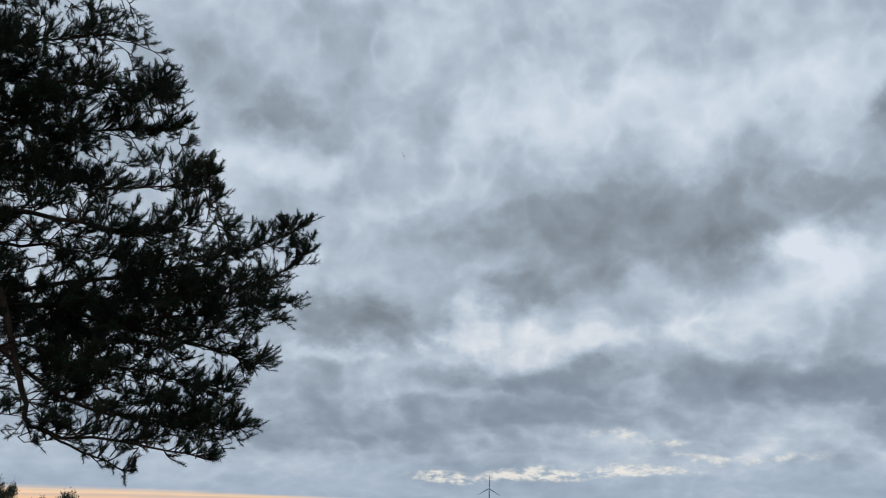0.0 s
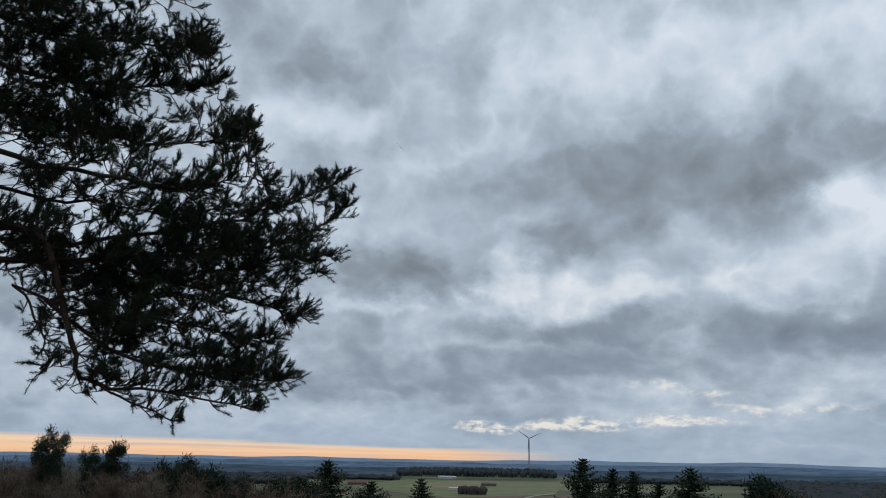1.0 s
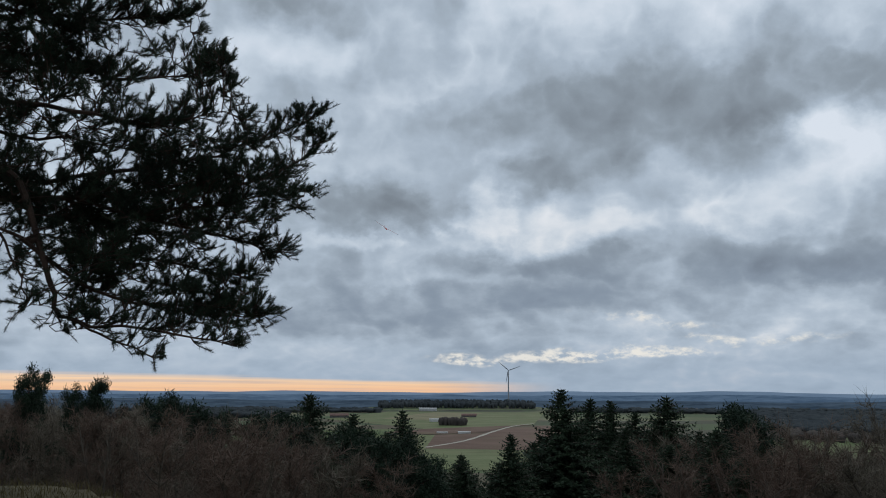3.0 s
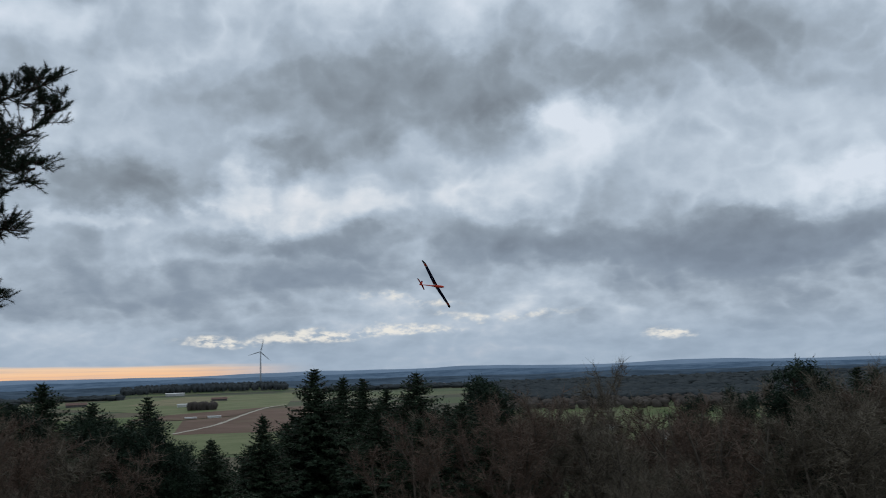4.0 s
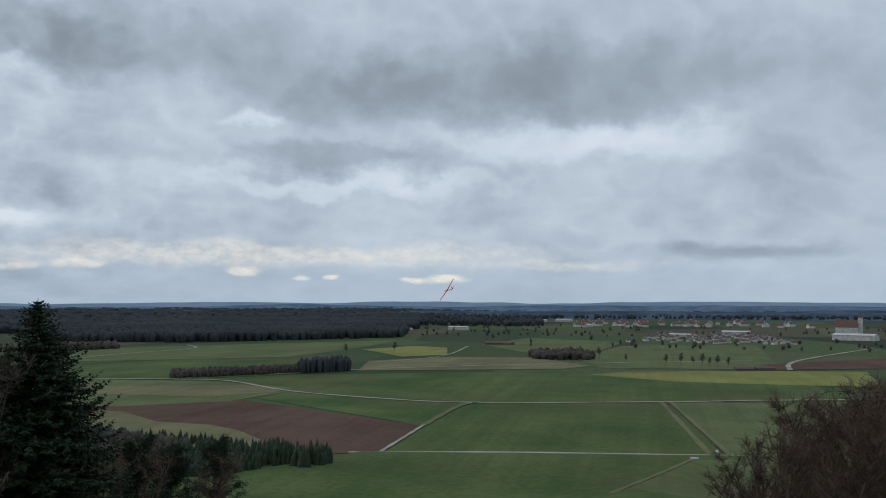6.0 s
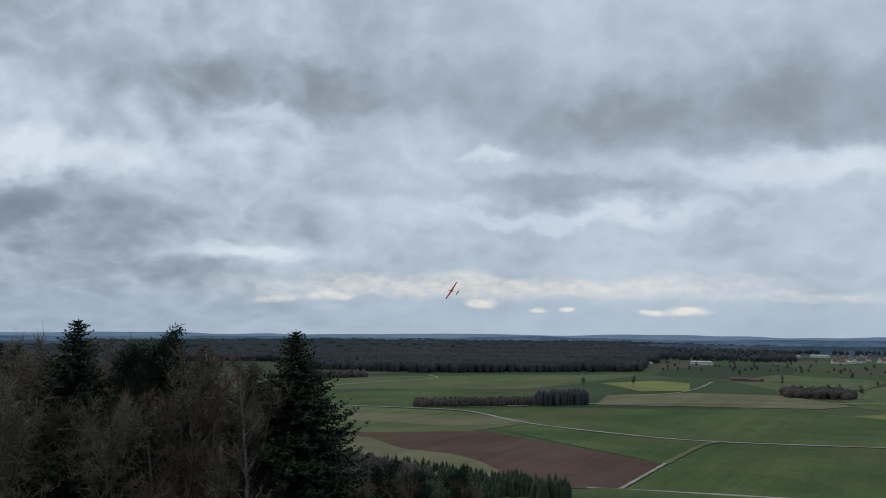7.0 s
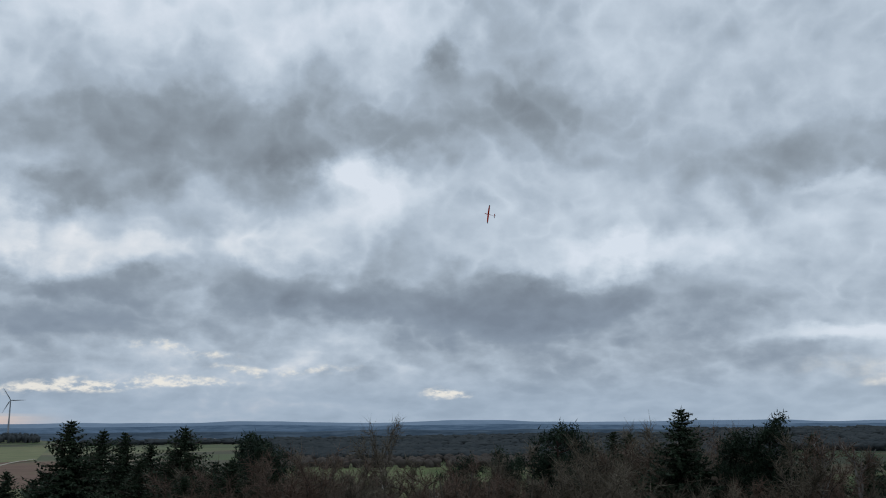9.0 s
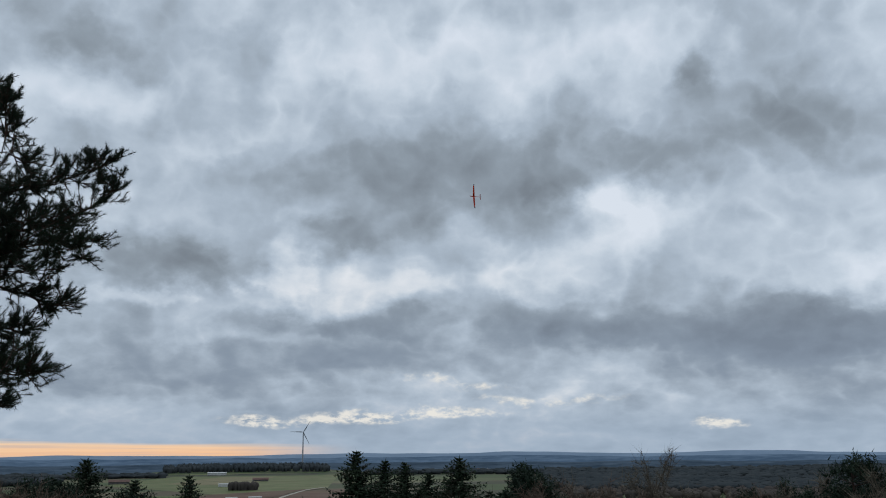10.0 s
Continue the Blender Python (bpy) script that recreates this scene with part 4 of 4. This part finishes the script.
wood_of("copse", sector(R, 110, 88, 108, 1050, 1900) + sector(R, 60, 75, 90, 1400, 2000), BROWN_WOOD, "scattered leafless trees among the houses", (1.3, 2.6), (3, 7))
wood_of("plantation", inside(R, 950, [(335, 215), (300, 108), (262, 128), (235, 185)]), SPRUCE, "young dark green spruce plantation below the hill", (.8, 1.6), (2.2, 5.0), True)
wood_of("plantation", inside(R, 120, [(300, 128), (290, 100), (278, 106), (284, 130)]), SPRUCE, "darker spruces at the plantation's corner", (1.0, 1.9), (4.5, 8), True)
wood_of("hedge", inside(R, 420, [(250, 250), (330, 215), (300, 160), (215, 190)]), BROWN_WOOD, "brown leafless scrub at the foot of the hill", (.8, 1.7), (3, 6))

# rows of leafless trees in the plain
LINE = bare_tree(41, 12, 4.2, BROWN_WOOD, BROWN_WOOD, "leafless round-crowned tree standing among the fields", "field_tree", dense=1.3)
LINE["group"] = "trees among the fields"
for x, y in ((866, 86), (800, 12), (769, -21), (780, -44), (762, -70), (848, 37), (926, 59), (880, 66), (852, 60), (770, -50), (764, -62), (768, -56), (772, -34),
             (1100, 130), (1250, 210), (1180, 190), (1320, 190), (1290, 260), (1380, 230), (1400, 140), (862, 290), (900, 250), (1010, 120), (1150, 60), (1450, 300), (1500, 250)):
    k = RNG.uniform(.75, 1.15)
    ob = copy_thing(LINE, pose(x, y, height(x, y)))
    ob.matrix_basis = pose(x, y, height(x, y), 0, 0, RNG.uniform(0, 360)) @ Matrix.Diagonal((k, k, k, 1))
for o in (*LINE.children_recursive, LINE):
    bpy.data.objects.remove(o)


# ------------------------------------------------------------------ buildings
def building(name, l, w, h, roof, wall_mat, roof_mat, label, category, group="", chimney=False):
    """A house with a gabled roof."""
    ob = holder(name, (0, 0, -200), label, category, group)
    bm = bmesh.new()
    bmesh.ops.create_cube(bm, size=1, matrix=Matrix.LocRotScale((0, 0, h / 2 - .5), None, (l, w, h + 1)))
    for s in (-1, 1):   # gable ends
        v = [bm.verts.new((s * l / 2, y, z)) for y, z in ((-w / 2, h), (w / 2, h), (0, h + roof * .97))]
        bm.faces.new(v)
    part("wall", bm, wall_mat, ob)
    bm = bmesh.new()
    o, t = .5, .3
    for s in (-1, 1):
        lo = h - o * roof / (w / 2)
        q = [(-l / 2 - o, s * (w / 2 + o), lo), (l / 2 + o, s * (w / 2 + o), lo), (l / 2 + o, 0, h + roof), (-l / 2 - o, 0, h + roof)]
        a = [bm.verts.new(p) for p in q]
        b = [bm.verts.new((x, y, z + t)) for x, y, z in q]
        bm.faces.new(a), bm.faces.new(b)
        for i in range(4):
            bm.faces.new((a[i], a[(i + 1) % 4], b[(i + 1) % 4], b[i]))
    bmesh.ops.recalc_face_normals(bm, faces=bm.faces[:])
    part("roof", bm, roof_mat, ob)
    if chimney:
        bm = bmesh.new()
        bmesh.ops.create_cube(bm, size=1, matrix=Matrix.LocRotScale((l * .2, w * .1, h + roof), None, (.9, .9, 2.2)))
        part("chimney", bm, PLASTER, ob)
    return ob


def stand(proto, x, y, turn, k=1.0):
    ob = copy_thing(proto, pose(x, y, height(x, y)))
    ob.matrix_basis = pose(x, y, height(x, y), 0, 0, turn) @ Matrix.Diagonal((k, k, k, 1))


HOUSES = [building("house", 12, 9, 4.6, 3.8, PLASTER, TILE, "white-walled village house with a red tiled roof", "house", "village houses", True),
          building("house", 13, 10, 5.2, 4.2, PLASTER, SLATE, "white-walled village house with a dark roof", "house", "village houses", True),
          building("house", 11, 9, 4.2, 4.4, PLASTER, TILE, "white-walled village house with a red tiled roof", "house", "village houses")]
HALL = building("warehouse", 46, 18, 6, 1.6, PLASTER, PLASTER, "long low white hall at a village's edge", "warehouse", "long halls")
BARN = building("barn", 30, 12, 3.6, 3.0, SLATE, TILE, "long low barn with a red roof", "barn", "farm barns")
for i in range(190):
    x, y = inside(R, 1, [(1190, 20), (1165, -190), (1480, -190), (1500, -40)])[0]
    stand(HOUSES[int(R.integers(3))], x, y, float(R.choice((0, 90, 30, 120))) + R.normal(0, 8), R.uniform(.36, .58))
for i in range(60):
    x, y = inside(R, 1, [(1830, 150), (1850, -330), (2200, -330), (2250, 120)])[0]
    stand(HOUSES[int(R.integers(3))], x, y, R.uniform(0, 180), R.uniform(.9, 1.3))
for i in range(14):
    x, y = inside(R, 1, [(320, 2350), (560, 2300), (600, 2500), (340, 2600)])[0]
    stand(HOUSES[int(R.integers(3))], x, y, R.uniform(0, 180), R.uniform(.7, 1.0))
for i in range(16):
    p = around(float(R.uniform(20, 47)), float(R.uniform(420, 760)))
    stand(HOUSES[int(R.integers(3))], p[0], p[1], R.uniform(0, 180), R.uniform(.6, .9))
for x, y, t, k in ((2300, 250, 80, .8), (2330, 190, 85, .9), (1900, 110, 70, .7), (1480, -150, 75, .9), (1320, -290, 60, 1.2), (1380, -60, 75, .7), (-210, 2350, 5, 1.0), (-120, 1560, 8, .7), (-84, 1146, 2, .3), (-56, 1148, 2, .35), (1600, 420, 70, .5), (1640, 330, 80, .8)):
    stand(HALL, x, y, t, k)
for x, y, t, k in ((738, -80, 100, .45), (742, -96, 100, .5), (1100, 178, 110, .7), (1098, 160, 60, .6), (-330, 1750, 10, 1.2), (-80, 1830, 0, 1.0)):
    stand(BARN, x, y, t, k)


def silage_roll(x, y, turn):
    """A long roll wrapped in white film."""
    ob = holder("silage_roll", (x, y, height(x, y) + .12), "long roll wrapped in white film beside a field track", "silage roll", "white rolls", turn)
    s = Soup()
    s.tube([(-1.5, 0, .42), (-1.35, 0, .5), (0, 0, .52), (1.35, 0, .5), (1.5, 0, .42)], [.1, .5, .54, .5, .1], 10)
    s.make("wrapping", PLASTER, ob, flat=False)


silage_roll(321, -18, 100)
silage_roll(337, -27, 10)


def church():
    ob = building("church", 34, 16, 12, 11, PLASTER, TILE, "large church with a steep red roof and pale tower", "church")
    bm = bmesh.new()
    bmesh.ops.create_cube(bm, size=1, matrix=Matrix.LocRotScale((-20, 0, 13), None, (7, 7, 28)))
    part("tower", bm, PLASTER, ob)
    bm = bmesh.new()
    bmesh.ops.create_cone(bm, cap_ends=True, segments=4, radius1=5.4, radius2=.2, depth=9, matrix=Matrix.Translation((-20, 0, 31.4)) @ Matrix.Rotation(radians(45), 4, "Z"))
    part("spire", bm, TILE, ob)
    ob.matrix_basis = pose(1560, -330, height(1560, -330), 0, 0, 75)


church()
for p in HOUSES + [HALL, BARN]:
    for o in (*p.children_recursive, p):
        bpy.data.objects.remove(o)


# ------------------------------------------------------------------ the wind turbine
def wind_turbine():
    x, y = 0.0, 2870.0
    z = height(x, y)
    hub = EYE + y * math.tan(radians(1.22)) - z
    ob = holder("wind_turbine", (x, y, z), "pale three-bladed wind turbine standing on the plain", "wind turbine")
    s = Soup()
    s.tube([(0, 0, -1), (0, 0, hub * .5), (0, 0, hub - 1)], [2.6, 2.0, 1.5], 16)
    s.make("tower", STEEL, ob, flat=False)
    bm = bmesh.new()
    bmesh.ops.create_cube(bm, size=1, matrix=Matrix.LocRotScale((0, 1.5, hub), None, (3.2, 9, 3.4)))
    bmesh.ops.bevel(bm, geom=bm.edges[:], offset=.7, segments=2, affect="EDGES")
    part("nacelle", bm, STEEL, ob)
    s = Soup()
    s.tube([(0, 0, 0), (0, -2.2, 0), (0, -3.4, 0)], [1.9, 1.6, .3], 14)
    rotor = s.make("rotor", STEEL, ob, "turning three-bladed rotor", flat=False)
    for k in range(3):
        t = radians(120 * k)
        d, e = np.array((math.sin(t), 0, math.cos(t))), np.array((math.cos(t), 0, -math.sin(t)))
        verts, faces = [], []
        for i, (u, c, th) in enumerate(((1.2, 1.4, 1.2), (7, 3.2, .9), (20, 2.3, .5), (33, 1.4, .3), (41, .5, .12))):
            for a, b in ((-.35, 0), (0, .5), (.65, 0), (0, -.5)):
                verts.append(d * u + e * a * c + np.array((0, b * th - 1.4, 0)))
        for i in range(4):
            faces += [(4 * i + j, 4 * i + (j + 1) % 4, 4 * i + 4 + (j + 1) % 4, 4 * i + 4 + j) for j in range(4)]
        faces += [(0, 1, 2, 3), (16, 17, 18, 19)]
        mesh_object("blade", verts, faces, STEEL, rotor)
    return rotor, hub


ROTOR, HUB = wind_turbine()


# ------------------------------------------------------------------ the model glider
def gloss(name, colour, rough=.5):
    return paint(name, tuple(v * .9 for v in colour), colour, .5, rough, fine=.05, gloss=.12)


RED = gloss("orange_red_lacquer", (.55, .045, .018))
NAVY = gloss("navy_blue_lacquer", (.008, .012, .045))
BLACK = gloss("black_lacquer", (.012, .012, .014))
WHITE = gloss("white_lacquer", (.8, .8, .78))


def lifting_surface(name, stations, parent, lower, upper, label=""):
    """A wing panel from (span, leading edge, chord, height, thickness) stations; lower, upper: the material of each bay."""
    prof = [(0, 0), (.08, .55), (.3, 1.0), (.65, .6), (1, 0), (.65, -.25), (.3, -.4), (.08, -.3)]
    verts, faces, ids = [], [], []
    for s, le, c, z, th in stations:
        verts += [(s, le - u * c, z + w * th) for u, w in prof]
    n = len(prof)
    for i in range(len(stations) - 1):
        for k in range(n):
            faces.append((n * i + k, n * i + (k + 1) % n, n * i + n + (k + 1) % n, n * i + n + k))
            ids.append(upper[i] if k < 4 else lower[i])
    for i in (0, len(stations) - 1):
        faces.append([n * i + k for k in range(n)])
        ids.append(upper[min(i, len(upper) - 1)])
    ob = mesh_object(name, verts, faces, [RED, NAVY, BLACK, WHITE], parent, label, ids, flat=False)
    bm = bmesh.new()
    bm.from_mesh(ob.data)
    bmesh.ops.recalc_face_normals(bm, faces=bm.faces[:])
    bm.to_mesh(ob.data)
    bm.free()
    return ob


def model_glider():
    ob = holder("model_glider", (0, 0, -100), "orange-red model glider with navy wing undersides and white bands", "model aircraft")
    s = Soup()
    ring = [(.50, .004), (.49, .020), (.44, .036), (.34, .048), (.2, .052), (.05, .047), (-.12, .034), (-.3, .022), (-.6, .016), (-.92, .012)]
    s.tube([(0, y, .0) for y, _ in ring], [r for _, r in ring], 12)
    s.make("fuselage", RED, ob, "orange-red slender fuselage", flat=False)
    spans = [.035, .30, .60, .82, .90, .918, 1.045, 1.063, 1.13, 1.175, 1.20]
    lower = [1, 1, 1, 1, 3, 0, 3, 2, 2, 2]
    upper = [0, 0, 0, 0, 0, 0, 3, 2, 2, 2]
    for side in (1, -1):
        rows = []
        for u in spans:
            k = u / 1.2
            chord = .235 * (1 - .12 * k - .30 * k ** 2.2) * (1 if k < .93 else math.sqrt(max(.04, 1 - ((k - .93) / .075) ** 2)))
            lead = .115 - .045 * k ** 2 - (.0 if k < .9 else .09 * ((k - .9) / .1) ** 1.6)
            rows.append((side * u, lead, chord, .035 + .055 * u, .016 * (1 - .5 * k)))
        w = lifting_surface("wing", rows, ob, lower, upper, "navy wing underside with orange and white bands")
        for u in (.33, .70):
            m = Soup()
            pts = [(side * u + .016 * math.cos(t) * (1 if i % 2 else .5), .03 + .016 * math.sin(t) * (1 if i % 2 else .5), 0) for i, t in enumerate(np.linspace(0, 2 * math.pi, 11)[:-1])]
            m.add([(x, y, .035 + .055 * u - .013) for x, y, _ in pts] + [(x, y, .035 + .055 * u - .010) for x, y, _ in pts], [tuple(range(10)), tuple(range(10, 20))] + [(i, (i + 1) % 10, 10 + (i + 1) % 10, 10 + i) for i in range(10)])
            m.make("star_mark", WHITE, w, "small white star")
        t = [(side * u, -.80 - .05 * (u / .29) ** 2, .105 * (1 - .25 * (u / .29) ** 2), .03, .006) for u in (.0, .1, .2, .26, .29)]
        lifting_surface("tailplane", t, ob, [0, 0, 0, 2], [0, 0, 0, 2])
    fin = [(u, -.80 - .14 * u / .2, .16 * (1 - .35 * u / .2), 0, .007) for u in (-.05, 0, .08, .15, .2)]
    f = lifting_surface("fin", fin, ob, [0, 0, 0, 1], [0, 0, 0, 1], "orange-red upright tail fin")
    f.matrix_basis = pose(0, 0, .02, 0, -90, 0)
    return ob


GLIDER = model_glider()

# seconds, place, turn of the flight
FLIGHT = [
    (0.00, -21.86, 211.47, 141.47, -58.5, -54.0, -136.3),
    (0.50, -25.55, 188.55, 128.02, -49.2, -48.7, -142.3),
    (1.00, -24.64, 163.37, 113.71, -39.9, -37.7, -149.8),
    (1.50, -22.85, 138.54, 98.50, -32.3, -17.5, -163.8),
    (2.00, -20.09, 115.65, 85.28, -27.9, -16.3, -162.8),
    (2.60, -14.87, 88.93, 73.95, -21.8, -22.5, -157.3),
    (3.00, -10.01, 71.97, 68.12, -19.5, -26.4, -152.7),
    (3.30, -5.60, 59.91, 64.27, -18.0, -29.6, -150.4),
    (3.50, -2.63, 52.04, 62.04, -16.2, -30.8, -149.2),
    (3.80, 2.60, 40.86, 59.33, -11.9, -30.5, -145.8),
    (4.00, 6.66, 33.85, 58.08, -13.0, -47.4, -139.3),
    (4.20, 11.05, 26.82, 56.81, -12.6, -54.2, -136.8),
    (4.50, 18.20, 16.34, 55.63, -167.3, -68.9, 27.2),
    (4.70, 23.39, 10.68, 55.10, -16.6, -79.7, -106.0),
    (5.00, 37.32, 7.23, 54.75, 2.5, -77.5, -98.8),
    (5.20, 47.36, 6.97, 55.06, 12.6, -73.7, -101.2),
    (5.50, 59.75, 8.11, 56.49, 10.2, -68.4, -86.6),
    (5.75, 68.19, 11.21, 56.64, -4.3, -61.1, -58.7),
    (6.00, 74.96, 16.05, 55.87, -12.9, -51.1, -37.8),
    (6.30, 81.34, 23.66, 53.91, 2.7, -40.8, -35.0),
    (6.50, 84.78, 29.84, 55.18, 16.1, -43.5, -37.3),
    (7.00, 89.96, 45.71, 59.65, 27.6, -53.7, -31.7),
    (7.50, 89.83, 61.93, 64.45, 38.9, -60.9, -25.7),
    (8.00, 84.47, 78.65, 70.35, 46.0, -63.9, -17.2),
    (8.50, 71.02, 91.43, 76.30, 73.4, -74.7, -6.7),
    (9.00, 52.01, 95.28, 80.13, 96.8, -82.0, -9.4),
    (9.50, 33.23, 93.09, 81.55, -160.2, -86.7, -90.5),
    (10.00, 15.87, 82.63, 79.38, -124.1, -82.6, -114.6),
]


def motions():
    walk(GLIDER, [(t, pose(*row)) for t, *row in FLIGHT])
    walk(ROTOR, [(.5 * i, pose(0, -3.2, HUB, 0, 42 - 57 * (.5 * i - 3.5), 0)) for i in range(21)])


motions()
